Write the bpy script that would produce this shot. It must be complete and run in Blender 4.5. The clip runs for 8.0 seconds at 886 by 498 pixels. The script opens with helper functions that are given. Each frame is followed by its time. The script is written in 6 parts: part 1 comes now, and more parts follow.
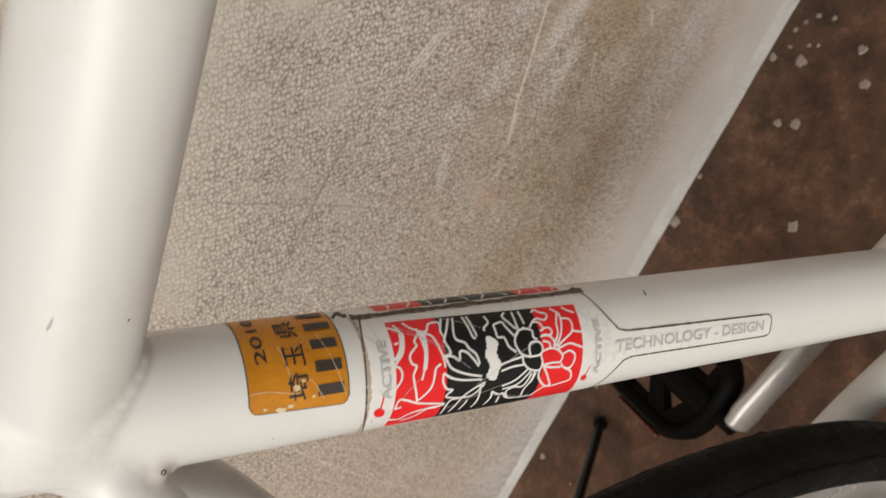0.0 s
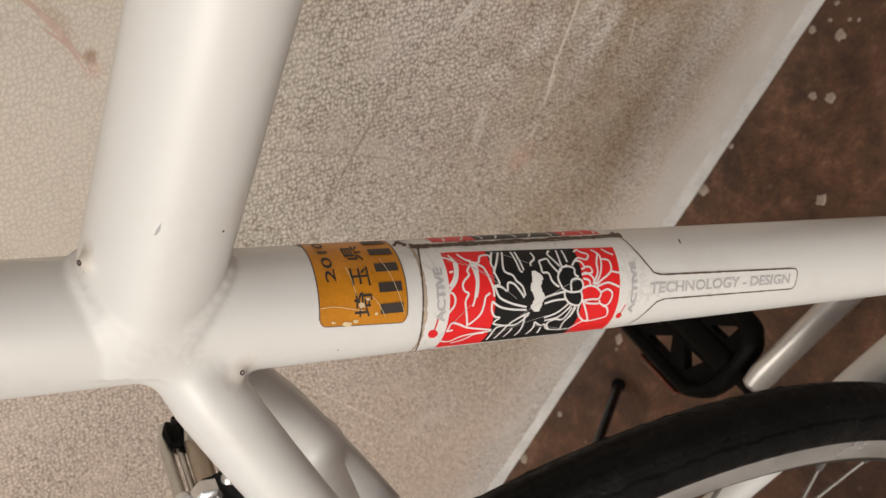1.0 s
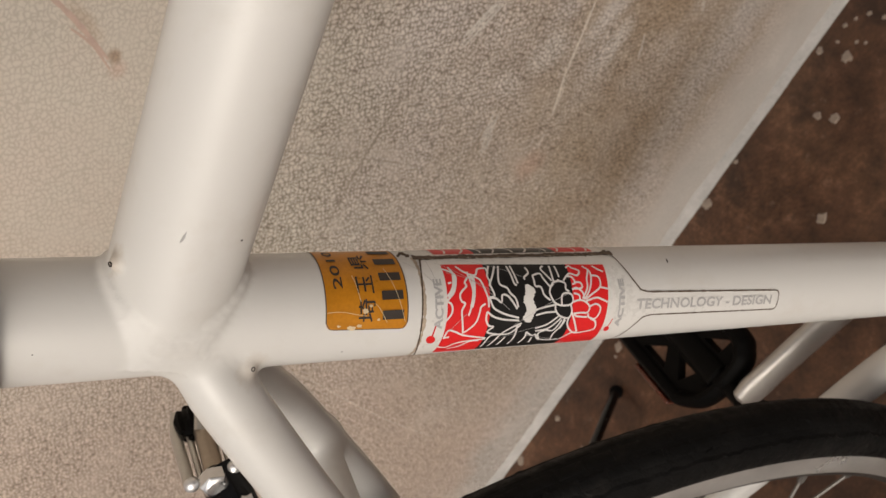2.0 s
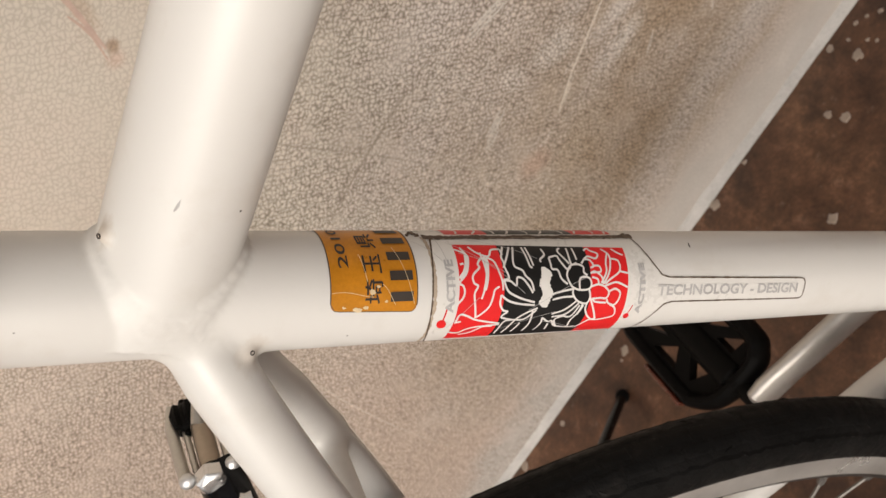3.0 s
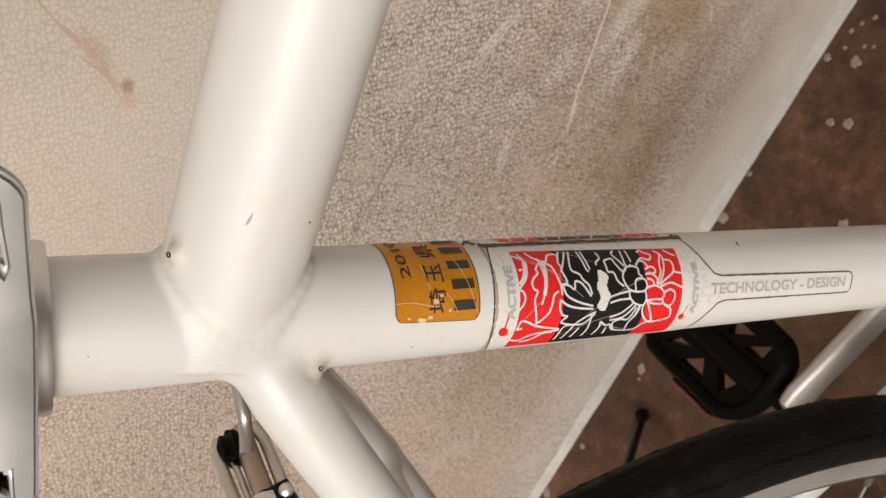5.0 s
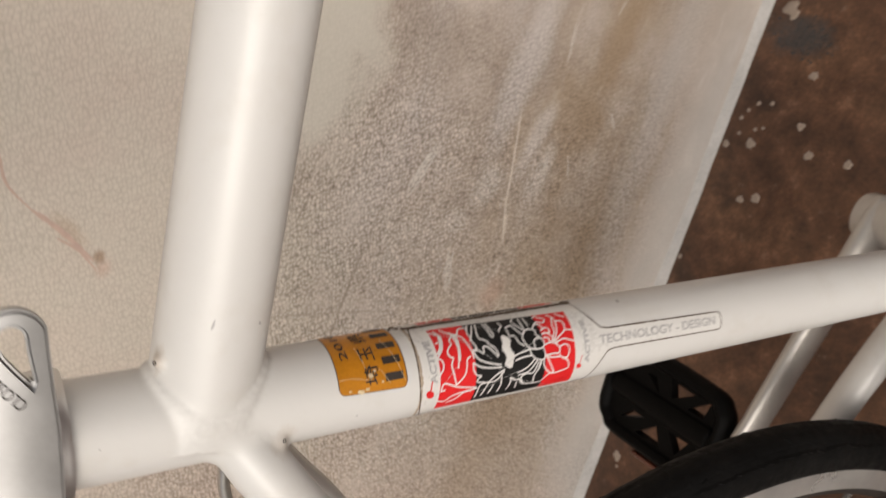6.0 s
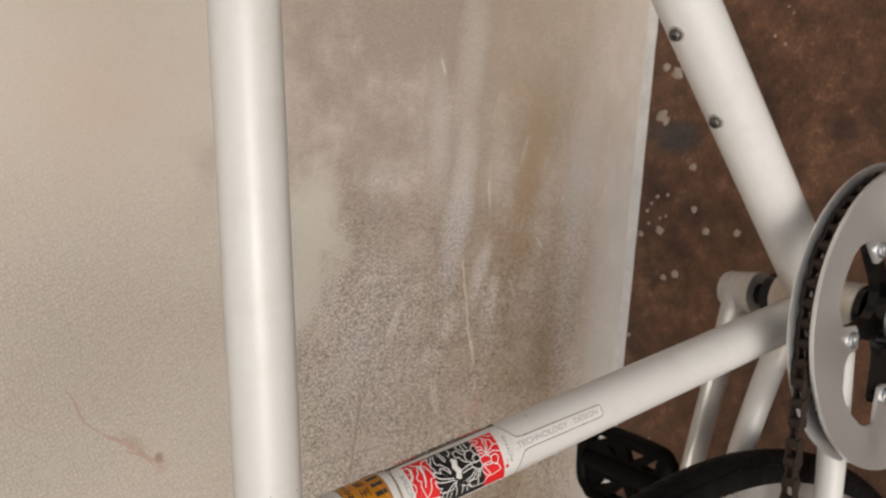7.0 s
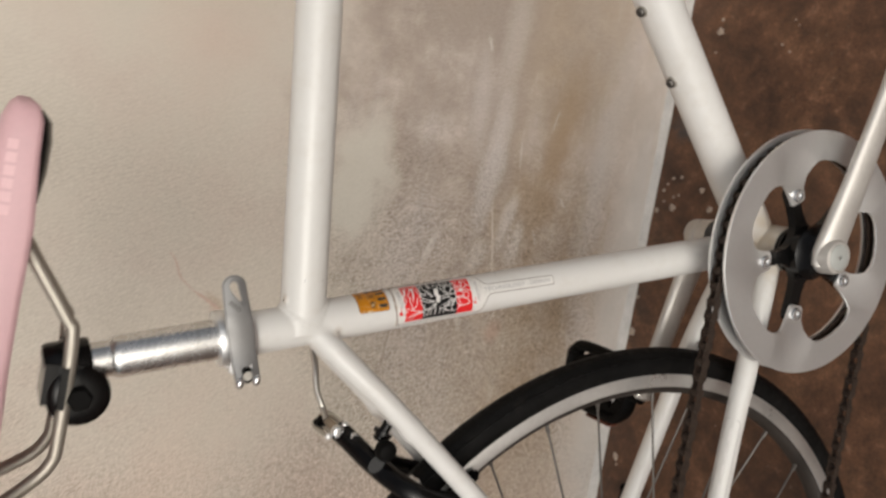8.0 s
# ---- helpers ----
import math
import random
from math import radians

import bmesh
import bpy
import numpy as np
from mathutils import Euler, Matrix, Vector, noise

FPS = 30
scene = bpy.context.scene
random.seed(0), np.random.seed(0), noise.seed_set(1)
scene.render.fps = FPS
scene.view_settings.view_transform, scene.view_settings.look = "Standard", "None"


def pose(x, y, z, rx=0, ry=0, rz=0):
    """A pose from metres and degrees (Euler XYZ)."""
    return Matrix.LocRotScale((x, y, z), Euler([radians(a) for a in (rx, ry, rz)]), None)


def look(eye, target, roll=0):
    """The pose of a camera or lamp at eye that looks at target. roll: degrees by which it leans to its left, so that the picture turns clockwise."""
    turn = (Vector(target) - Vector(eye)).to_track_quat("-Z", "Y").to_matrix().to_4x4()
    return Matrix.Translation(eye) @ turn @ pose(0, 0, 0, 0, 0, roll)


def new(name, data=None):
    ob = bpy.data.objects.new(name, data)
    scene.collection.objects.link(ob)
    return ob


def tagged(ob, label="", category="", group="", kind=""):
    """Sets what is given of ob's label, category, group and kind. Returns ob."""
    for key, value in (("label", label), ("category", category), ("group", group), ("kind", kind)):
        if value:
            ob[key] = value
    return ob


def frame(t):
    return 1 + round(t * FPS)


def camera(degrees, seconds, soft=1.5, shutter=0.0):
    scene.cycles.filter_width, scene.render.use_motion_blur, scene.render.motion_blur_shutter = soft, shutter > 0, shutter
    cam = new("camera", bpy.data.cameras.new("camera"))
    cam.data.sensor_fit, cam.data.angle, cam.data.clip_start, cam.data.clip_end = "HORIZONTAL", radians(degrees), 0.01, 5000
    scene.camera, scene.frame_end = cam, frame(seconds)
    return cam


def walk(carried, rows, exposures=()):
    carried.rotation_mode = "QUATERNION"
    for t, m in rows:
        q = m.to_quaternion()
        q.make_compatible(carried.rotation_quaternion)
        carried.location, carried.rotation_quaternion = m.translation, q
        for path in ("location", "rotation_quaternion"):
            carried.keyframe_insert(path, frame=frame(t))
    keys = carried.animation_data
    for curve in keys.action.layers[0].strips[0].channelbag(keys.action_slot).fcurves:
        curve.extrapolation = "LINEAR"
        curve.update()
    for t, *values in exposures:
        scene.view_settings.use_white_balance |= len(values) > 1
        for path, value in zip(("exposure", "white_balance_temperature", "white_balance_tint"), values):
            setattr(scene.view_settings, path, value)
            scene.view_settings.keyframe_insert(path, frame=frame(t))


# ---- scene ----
# camera and its way
cam = camera(55.4, 8.0, soft=1.4, shutter=0.25)
# one fixed focus, on the seat tube near by
cam.data.dof.use_dof, cam.data.dof.focus_distance, cam.data.dof.aperture_fstop = True, 0.215, 36.0
PATH = [
    (0, (0.21737, -0.45686, 0.74339), (0.05439, -0.12741, 0.40442), -82.407),
    (0.5, (0.20467, -0.45141, 0.74389), (0.02268, -0.12476, 0.41195), -81.752),
    (1, (0.21385, -0.46794, 0.76076), (0.02765, -0.14364, 0.42886), -82.115),
    (1.5, (0.22504, -0.48173, 0.76614), (0.03826, -0.15746, 0.43452), -81.398),
    (2, (0.22390, -0.47754, 0.77064), (0.03520, -0.15135, 0.44202), -80.028),
    (2.2, (0.21732, -0.47777, 0.76928), (0.02885, -0.15191, 0.44020), -79.441),
    (3.5, (0.21082, -0.46722, 0.75813), (0.02884, -0.13520, 0.43156), -79.814),
    (4, (0.20813, -0.46589, 0.75433), (0.02845, -0.13205, 0.42834), -80.264),
    (4.5, (0.20035, -0.46647, 0.76312), (0.02480, -0.13245, 0.43508), -80.208),
    (4.7, (0.20030, -0.46632, 0.76974), (0.02731, -0.13024, 0.44244), -80.388),
    (5.8, (0.18857, -0.49330, 0.77692), (0.07416, -0.13521, 0.44725), -80.186),
    (6, (0.20854, -0.52165, 0.79643), (0.11666, -0.15686, 0.46706), -81.134),
    (6.2, (0.23060, -0.56286, 0.82731), (0.14841, -0.19517, 0.49861), -84.467),
    (6.5, (0.26381, -0.60221, 0.86441), (0.20140, -0.22937, 0.53716), -87.572),
    (7, (0.27315, -0.65202, 0.88266), (0.23915, -0.27519, 0.55579), -88.521),
    (7.2, (0.25889, -0.66830, 0.88008), (0.23288, -0.29086, 0.55318), -87.567),
    (7.5, (0.22431, -0.69758, 0.90118), (0.20382, -0.32194, 0.57183), -86.692),
    (7.7, (0.20666, -0.74169, 0.92275), (0.18678, -0.36093, 0.59929), -85.051),
    (7.8, (0.20372, -0.76916, 0.93192), (0.18266, -0.38118, 0.61724), -84.213),
    (8, (0.20165, -0.84259, 0.94713), (0.17222, -0.43488, 0.65920), -81.936),
]
walk(cam, [(t, look(eye, target, roll)) for t, eye, target, roll in PATH],
     exposures=[(0.0, -0.33, 6400, 5), (0.5, -0.35, 6520, 9), (1.4, -0.39, 6590, 7), (2.0, -0.55, 6740, 9), (2.2, -0.53, 6740, 9), (3.3, -0.14, 6690, 9), (4.7, -0.21, 6630, 8), (6.0, -0.36, 6550, 9), (7.0, -0.46, 6450, 8), (8.0, -0.46, 6420, 7)])

# light: an overcast sky over an open yard, with one wide soft sun
world = bpy.data.worlds.new("world")
scene.world = world
world.use_nodes = True
wn, wl = world.node_tree.nodes, world.node_tree.links
sky = wn.new("ShaderNodeTexSky")
sky.sky_type = "NISHITA"
sky.sun_disc = False
sky.sun_elevation, sky.sun_rotation = radians(30), radians(191)
sky.air_density, sky.dust_density, sky.ozone_density = 0.5, 6.0, 0.2
# thin cloud takes most of the blue out of the sky
haze = wn.new("ShaderNodeHueSaturation")
haze.inputs["Saturation"].default_value = 0.5
wl.new(sky.outputs["Color"], haze.inputs["Color"])
wl.new(haze.outputs["Color"], wn["Background"].inputs["Color"])
wn["Background"].inputs["Strength"].default_value = 0.15
sun = new("sun", bpy.data.lights.new("sun", "SUN"))
sun.data.energy, sun.data.angle, sun.data.color = 0.62, radians(80), (1.0, 0.94, 0.87)
sun.matrix_world = look((-0.6, -3.0, 1.8), (0, 0, 0))


# ---- materials ----
def material(name):
    m = bpy.data.materials.new(name)
    m.use_nodes = True
    nt = m.node_tree
    return m, nt.nodes, nt.links, nt.nodes["Principled BSDF"]


def noise_tex(n, l, scale, detail=4.0, rough=0.55, vec=None):
    t = n.new("ShaderNodeTexNoise")
    t.inputs["Scale"].default_value, t.inputs["Detail"].default_value = scale, detail
    t.inputs["Roughness"].default_value = rough
    if vec:
        l.new(vec, t.inputs["Vector"])
    return t.outputs["Fac"]


def ramp(n, l, fac, *stops):
    r = n.new("ShaderNodeValToRGB")
    e = r.color_ramp.elements
    while len(e) < len(stops):
        e.new(0.5)
    for k, (at, c) in zip(e, stops):
        k.position = at
        k.color = (*c, 1) if len(c) == 3 else c
    l.new(fac, r.inputs["Fac"])
    return r.outputs["Color"]


def grey(v):
    return (v, v, v)


def mix(n, l, fac, a, b, kind="MIX"):
    x = n.new("ShaderNodeMix")
    x.data_type, x.blend_type = "RGBA", kind
    for sock, v in ((x.inputs[0], fac), (x.inputs[6], a), (x.inputs[7], b)):
        if isinstance(v, (int, float)):
            sock.default_value = v
        elif isinstance(v, tuple):
            sock.default_value = (*v, 1)
        else:
            l.new(v, sock)
    return x.outputs[2]


def bump(n, l, height, strength, distance, base=None):
    b = n.new("ShaderNodeBump")
    b.inputs["Strength"].default_value, b.inputs["Distance"].default_value = strength, distance
    l.new(height, b.inputs["Height"])
    if base:
        l.new(base, b.inputs["Normal"])
    return b.outputs["Normal"]


def coords(n):
    return n.new("ShaderNodeTexCoord").outputs["Object"]


def simple(name, colour, rough=0.5, metal=0.0, vary=0.12, scale=60.0, coat=0.0, rvary=0.1, relief=0.0, spec=0.5):
    """A surface with slight variation of its colour and gloss at two scales."""
    m, n, l, p = material(name)
    v = coords(n)
    f1, f2 = noise_tex(n, l, scale, 5, 0.6, v), noise_tex(n, l, scale * 9, 3, 0.6, v)
    both = mix(n, l, 0.4, f1, f2)
    dark = tuple(c * (1 - vary) for c in colour)
    light = tuple(min(1.0, c * (1 + vary * 0.6)) for c in colour)
    l.new(ramp(n, l, both, (0.3, dark), (0.7, light)), p.inputs["Base Color"])
    l.new(ramp(n, l, both, (0.3, grey(max(0.02, rough - rvary))), (0.7, grey(min(1, rough + rvary)))), p.inputs["Roughness"])
    p.inputs["Metallic"].default_value = metal
    p.inputs["Specular IOR Level"].default_value = spec
    p.inputs["Coat Weight"].default_value, p.inputs["Coat Roughness"].default_value = coat, 0.12
    if relief:
        l.new(bump(n, l, f2, 0.5, relief), p.inputs["Normal"])
    return m


def calc(n, l, kind, a, b, c=None):
    """One step of arithmetic on node values."""
    m = n.new("ShaderNodeMath")
    m.operation = kind
    for sock, v in zip(m.inputs, (a, b, c)):
        if isinstance(v, (int, float)):
            sock.default_value = v
        elif v is not None:
            l.new(v, sock)
    return m.outputs[0]


def white_paint_material():
    m, n, l, p = material("white_frame_paint")
    v = coords(n)
    grime = noise_tex(n, l, 6, 2, 0.5, v)
    base = ramp(n, l, grime, (0.3, (0.602, 0.588, 0.563)), (0.7, (0.625, 0.614, 0.593)))
    smear = noise_tex(n, l, 45, 6, 0.7, v)
    base = mix(n, l, ramp(n, l, smear, (0.52, grey(0)), (0.72, grey(0.4))), base, (0.535, 0.502, 0.455))
    # oily dirt round the bottom bracket
    away = n.new("ShaderNodeVectorMath")
    away.operation = "DISTANCE"
    l.new(v, away.inputs[0])
    away.inputs[1].default_value = (0.0, 0.0, 0.2567)
    near = n.new("ShaderNodeMath")
    near.operation = "MULTIPLY_ADD"
    l.new(noise_tex(n, l, 60, 5, 0.65, v), near.inputs[0])
    near.inputs[1].default_value = 0.09
    l.new(away.outputs["Value"], near.inputs[2])
    base = mix(n, l, ramp(n, l, near.outputs[0], (0.062, grey(0.75)), (0.105, grey(0))), base, (0.42, 0.33, 0.22))
    # brown smudges at the joint's holes
    for place, wide, most in (((-0.0985, -0.0060, 0.7065), 0.0075, 0.5), ((-0.1165, -0.0158, 0.6650), 0.0075, 0.35)):
        spot = n.new("ShaderNodeVectorMath")
        spot.operation = "DISTANCE"
        l.new(v, spot.inputs[0])
        spot.inputs[1].default_value = place
        reach = calc(n, l, "MULTIPLY_ADD", noise_tex(n, l, 240, 5, 0.7, v), wide, spot.outputs["Value"])
        base = mix(n, l, ramp(n, l, calc(n, l, "DIVIDE", reach, 2.0 * wide), (0.38, grey(most)), (0.62, grey(0))), base, (0.40, 0.31, 0.22))
    l.new(base, p.inputs["Base Color"])
    # dulled by handling: gloss changes in soft blotches
    l.new(ramp(n, l, noise_tex(n, l, 38, 6, 0.65, v), (0.35, grey(0.36)), (0.65, grey(0.52))), p.inputs["Roughness"])
    p.inputs["Specular IOR Level"].default_value = 0.36
    p.inputs["Coat Weight"].default_value, p.inputs["Coat Roughness"].default_value = 0.40, 0.07
    l.new(bump(n, l, noise_tex(n, l, 420, 2, 0.5, v), 0.06, 0.0003), p.inputs["Normal"])
    return m


def stain(n, l, v, x, z, rx, rz, turn, ragged, soft, most=1.0, floor=False):
    """The mask of one stain on the wall, or on the floor: an oval of half-widths rx, rz, turned, with a ragged and more or less soft edge."""
    m = n.new("ShaderNodeMapping")
    m.vector_type = "TEXTURE"
    m.inputs["Location"].default_value = (x, z, 0.0) if floor else (x, 0.0, z)
    m.inputs["Rotation"].default_value = (0, 0, radians(turn)) if floor else (0, radians(turn), 0)
    m.inputs["Scale"].default_value = (rx, rz, 50.0) if floor else (rx, 50.0, rz)
    l.new(v, m.inputs["Vector"])
    size = n.new("ShaderNodeVectorMath")
    size.operation = "LENGTH"
    l.new(m.outputs["Vector"], size.inputs[0])
    d = calc(n, l, "MULTIPLY_ADD", calc(n, l, "SUBTRACT", ragged, 0.5), 2.4, size.outputs["Value"])
    return ramp(n, l, calc(n, l, "MULTIPLY", d, 0.5), (0.5 - soft * 0.5, grey(most)), (0.5 + soft * 0.25, grey(0)))


def stretched(n, l, v, sx, sz, turn, detail=5, rough=0.6):
    m = n.new("ShaderNodeMapping")
    m.inputs["Scale"].default_value = (sx, sx, sz)
    m.inputs["Rotation"].default_value = (0, radians(turn), 0)
    l.new(v, m.inputs["Vector"])
    return noise_tex(n, l, 1.0, detail, rough, m.outputs["Vector"])


def wall_material():
    m, n, l, p = material("wall_covering")
    v = coords(n)
    sep = n.new("ShaderNodeSeparateXYZ")
    l.new(v, sep.inputs[0])
    X, Z = sep.outputs["X"], sep.outputs["Z"]
    cloud = noise_tex(n, l, 4.5, 6, 0.6, v)
    blot = noise_tex(n, l, 15, 7, 0.66, v)
    patchy = noise_tex(n, l, 9, 5, 0.6, v)
    # clean upper part: beige with pinkish clouds
    clean = ramp(n, l, cloud, (0.32, (0.495, 0.453, 0.392)), (0.5, (0.555, 0.510, 0.444)), (0.68, (0.622, 0.576, 0.510)))
    clean = mix(n, l, ramp(n, l, patchy, (0.46, grey(0)), (0.66, grey(0.6))), clean, (0.500, 0.426, 0.368))
    # soiled lower part: mauve grey, with brown bands and whitish smears along the wall
    dirty = ramp(n, l, blot, (0.30, (0.445, 0.372, 0.310)), (0.46, (0.520, 0.450, 0.390)), (0.60, (0.585, 0.522, 0.470)), (0.74, (0.680, 0.635, 0.590)))
    # towards the rear the beige turns pinkish
    rear = ramp(n, l, calc(n, l, "MULTIPLY_ADD", calc(n, l, "SUBTRACT", cloud, 0.5), 0.4, calc(n, l, "MULTIPLY", X, -1.0)), (0.06, grey(0)), (0.26, grey(1)))
    dirty = mix(n, l, ramp(n, l, stretched(n, l, v, 7, 22, 4), (0.50, grey(0)), (0.66, grey(0.7))), dirty, (0.575, 0.530, 0.505))
    low_band = calc(n, l, "MULTIPLY_ADD", calc(n, l, "SUBTRACT", stretched(n, l, v, 5, 14, -5), 0.5), 0.38, Z)
    band = ramp(n, l, low_band, (0.085, grey(0)), (0.13, grey(0.95)), (0.22, grey(0.9)), (0.34, grey(0)))
    dirty = mix(n, l, mix(n, l, 1.0, band, ramp(n, l, patchy, (0.36, grey(0.25)), (0.58, grey(1))), "MULTIPLY"), dirty, (0.430, 0.340, 0.245))
    dirty = mix(n, l, ramp(n, l, stretched(n, l, v, 24, 110, 12, 4), (0.58, grey(0)), (0.70, grey(0.6))), dirty, (0.690, 0.650, 0.610))
    # the soil's uneven upper edge drops towards the rear
    reach = n.new("ShaderNodeClamp")
    l.new(X, reach.inputs["Value"])
    reach.inputs["Min"].default_value, reach.inputs["Max"].default_value = -0.6, 0.45
    edge = calc(n, l, "MULTIPLY_ADD", blot, 0.24, calc(n, l, "MULTIPLY_ADD", reach.outputs[0], -0.40, Z))
    soil = ramp(n, l, edge, (0.47, grey(1)), (0.57, grey(0)))
    front = ramp(n, l, calc(n, l, "MULTIPLY_ADD", cloud, 0.4, X), (0.05, grey(0.55)), (0.42, grey(1)))
    col = mix(n, l, mix(n, l, 1.0, soil, front, "MULTIPLY"), clean, dirty)
    col = mix(n, l, mix(n, l, 1.0, rear, grey(0.75), "MULTIPLY"), col, mix(n, l, patchy, (0.480, 0.385, 0.325), (0.590, 0.490, 0.425)))
    # single stains and smears
    for x, z, rx, rz, turn, soft, most, tone in (
            (0.520, 0.360, 0.330, 0.185, 4, 0.6, 0.88, (0.348, 0.295, 0.256)), (0.440, 0.245, 0.130, 0.050, 4, 0.9, 0.55, (0.445, 0.360, 0.270)), (0.470, 0.120, 0.170, 0.075, 3, 0.9, 0.65, (0.440, 0.380, 0.322)), (0.640, 0.260, 0.200, 0.200, 3, 0.9, 0.5, (0.445, 0.375, 0.310)),
            (0.410, 0.300, 0.080, 0.018, 3, 0.7, 0.45, (0.620, 0.580, 0.545)), (0.330, 0.335, 0.070, 0.014, -6, 0.7, 0.45, (0.610, 0.570, 0.545)),
            (0.290, 0.195, 0.110, 0.028, 6, 0.7, 0.75, (0.400, 0.295, 0.195)), (0.215, 0.235, 0.060, 0.020, -10, 0.8, 0.55, (0.400, 0.300, 0.205)),
            (0.100, 0.165, 0.120, 0.040, -8, 0.8, 0.6, (0.385, 0.285, 0.195)), (-0.060, 0.190, 0.110, 0.040, 5, 0.8, 0.55, (0.400, 0.300, 0.205)),
            (0.250, 0.300, 0.090, 0.016, 5, 0.6, 0.7, (0.625, 0.590, 0.570)), (0.190, 0.262, 0.040, 0.010, 14, 0.5, 0.7, (0.680, 0.645, 0.615)),
            (0.140, 0.300, 0.020, 0.012, 20, 0.5, 0.7, (0.660, 0.620, 0.575)), (0.102, 0.322, 0.010, 0.013, 0, 0.4, 0.75, (0.660, 0.610, 0.560)),
            (0.160, 0.242, 0.030, 0.010, 8, 0.5, 0.65, (0.680, 0.640, 0.600)), (0.130, 0.410, 0.070, 0.030, 10, 0.9, 0.5, (0.660, 0.620, 0.590)),
            (0.043, 0.252, 0.016, 0.012, 0, 0.7, 0.45, (0.520, 0.330, 0.235)), (0.280, 0.115, 0.150, 0.022, 4, 0.9, 0.55, (0.590, 0.555, 0.520)),
            (0.330, 0.670, 0.070, 0.050, 0, 0.9, 0.35, (0.560, 0.430, 0.355)), (-0.150, 0.640, 0.080, 0.050, 20, 0.9, 0.35, (0.570, 0.440, 0.365)),
            (0.030, 0.600, 0.008, 0.006, 20, 0.5, 0.5, (0.500, 0.330, 0.260)), (0.037, 0.604, 0.006, 0.005, 0, 0.4, 0.8, (0.300, 0.205, 0.135)), (0.052, 0.626, 0.014, 0.006, -55, 0.5, 0.5, (0.380, 0.275, 0.190))):
        col = mix(n, l, stain(n, l, v, x, z, rx, rz, turn, blot, soft, most), col, tone)
    # grain of the covering: flat pale islands, thin broken brown crevices with shade in their colour
    wob = n.new("ShaderNodeTexNoise")
    wob.inputs["Scale"].default_value, wob.inputs["Detail"].default_value = 170, 3
    l.new(v, wob.inputs["Vector"])
    bent = mix(n, l, 0.0075, v, wob.outputs["Color"], "ADD")
    warp = n.new("ShaderNodeMapping")
    warp.inputs["Scale"].default_value = (250, 250, 340)
    warp.inputs["Rotation"].default_value = (0, radians(24), 0)
    l.new(bent, warp.inputs["Vector"])
    flat_sep, flat_vec = n.new("ShaderNodeSeparateXYZ"), n.new("ShaderNodeCombineXYZ")
    l.new(warp.outputs["Vector"], flat_sep.inputs[0])
    l.new(flat_sep.outputs["X"], flat_vec.inputs["X"])
    l.new(flat_sep.outputs["Z"], flat_vec.inputs["Y"])
    cell = n.new("ShaderNodeTexVoronoi")
    cell.feature, cell.voronoi_dimensions = "DISTANCE_TO_EDGE", "2D"
    cell.inputs["Scale"].default_value, cell.inputs["Randomness"].default_value = 1.0, 0.72
    l.new(flat_vec.outputs[0], cell.inputs["Vector"])
    # the crevices open and close along their way
    gap = calc(n, l, "MULTIPLY_ADD", noise_tex(n, l, 230, 3, 0.6, v), 0.50, -0.165)
    grain = ramp(n, l, calc(n, l, "SUBTRACT", cell.outputs["Distance"], gap), (0.0, grey(0)), (0.10, grey(0.85)), (0.3, grey(1)))
    fine = noise_tex(n, l, 620, 3, 0.6, v)
    grain = mix(n, l, 0.22, grain, fine)
    # rubbed smooth in places, towards the floor and higher up
    foot_edge = calc(n, l, "MULTIPLY_ADD", calc(n, l, "SUBTRACT", blot, 0.5), 0.12, Z)
    low = ramp(n, l, foot_edge, (0.055, grey(0.12)), (0.10, grey(1)), (0.45, grey(1)), (0.54, grey(0.27)))
    low = mix(n, l, rear, low, grey(1))
    low = mix(n, l, 1.0, low, ramp(n, l, X, (0.17, grey(1)), (0.30, grey(0.25))), "MULTIPLY")
    wear = mix(n, l, 1.0, ramp(n, l, noise_tex(n, l, 17, 5, 0.68, v), (0.34, grey(0.45)), (0.48, grey(1))), low, "MULTIPLY")
    g2 = mix(n, l, wear, (0.67, 0.67, 0.67), grain)
    foot = ramp(n, l, foot_edge, (0.040, grey(0.85)), (0.085, grey(0)))
    foot = mix(n, l, 1.0, foot, ramp(n, l, X, (0.22, grey(1)), (0.40, grey(0.35))), "MULTIPLY")
    col = mix(n, l, foot, col, mix(n, l, blot, (0.440, 0.415, 0.385), (0.580, 0.555, 0.525)))
    # grooves are darkened in the colour too, as shade on top of the bump
    col = mix(n, l, 1.0, col, mix(n, l, g2, (0.30, 0.250, 0.195), (1.28, 1.275, 1.27)), "MULTIPLY")
    # a smooth, pale filled patch with a ragged edge
    filled = stain(n, l, v, 0.205, 0.482, 0.078, 0.040, 8, noise_tex(n, l, 20, 6, 0.6, v), 0.4, 0.8)
    col = mix(n, l, filled, col, ramp(n, l, cloud, (0.3, (0.520, 0.488, 0.418)), (0.7, (0.580, 0.545, 0.472))))
    l.new(col, p.inputs["Base Color"])
    p.inputs["Roughness"].default_value = 0.62
    flat = mix(n, l, filled, g2, (0.67, 0.67, 0.67))
    l.new(bump(n, l, blot, 0.3, 0.002, bump(n, l, flat, 0.6, 0.0007)), p.inputs["Normal"])
    return m


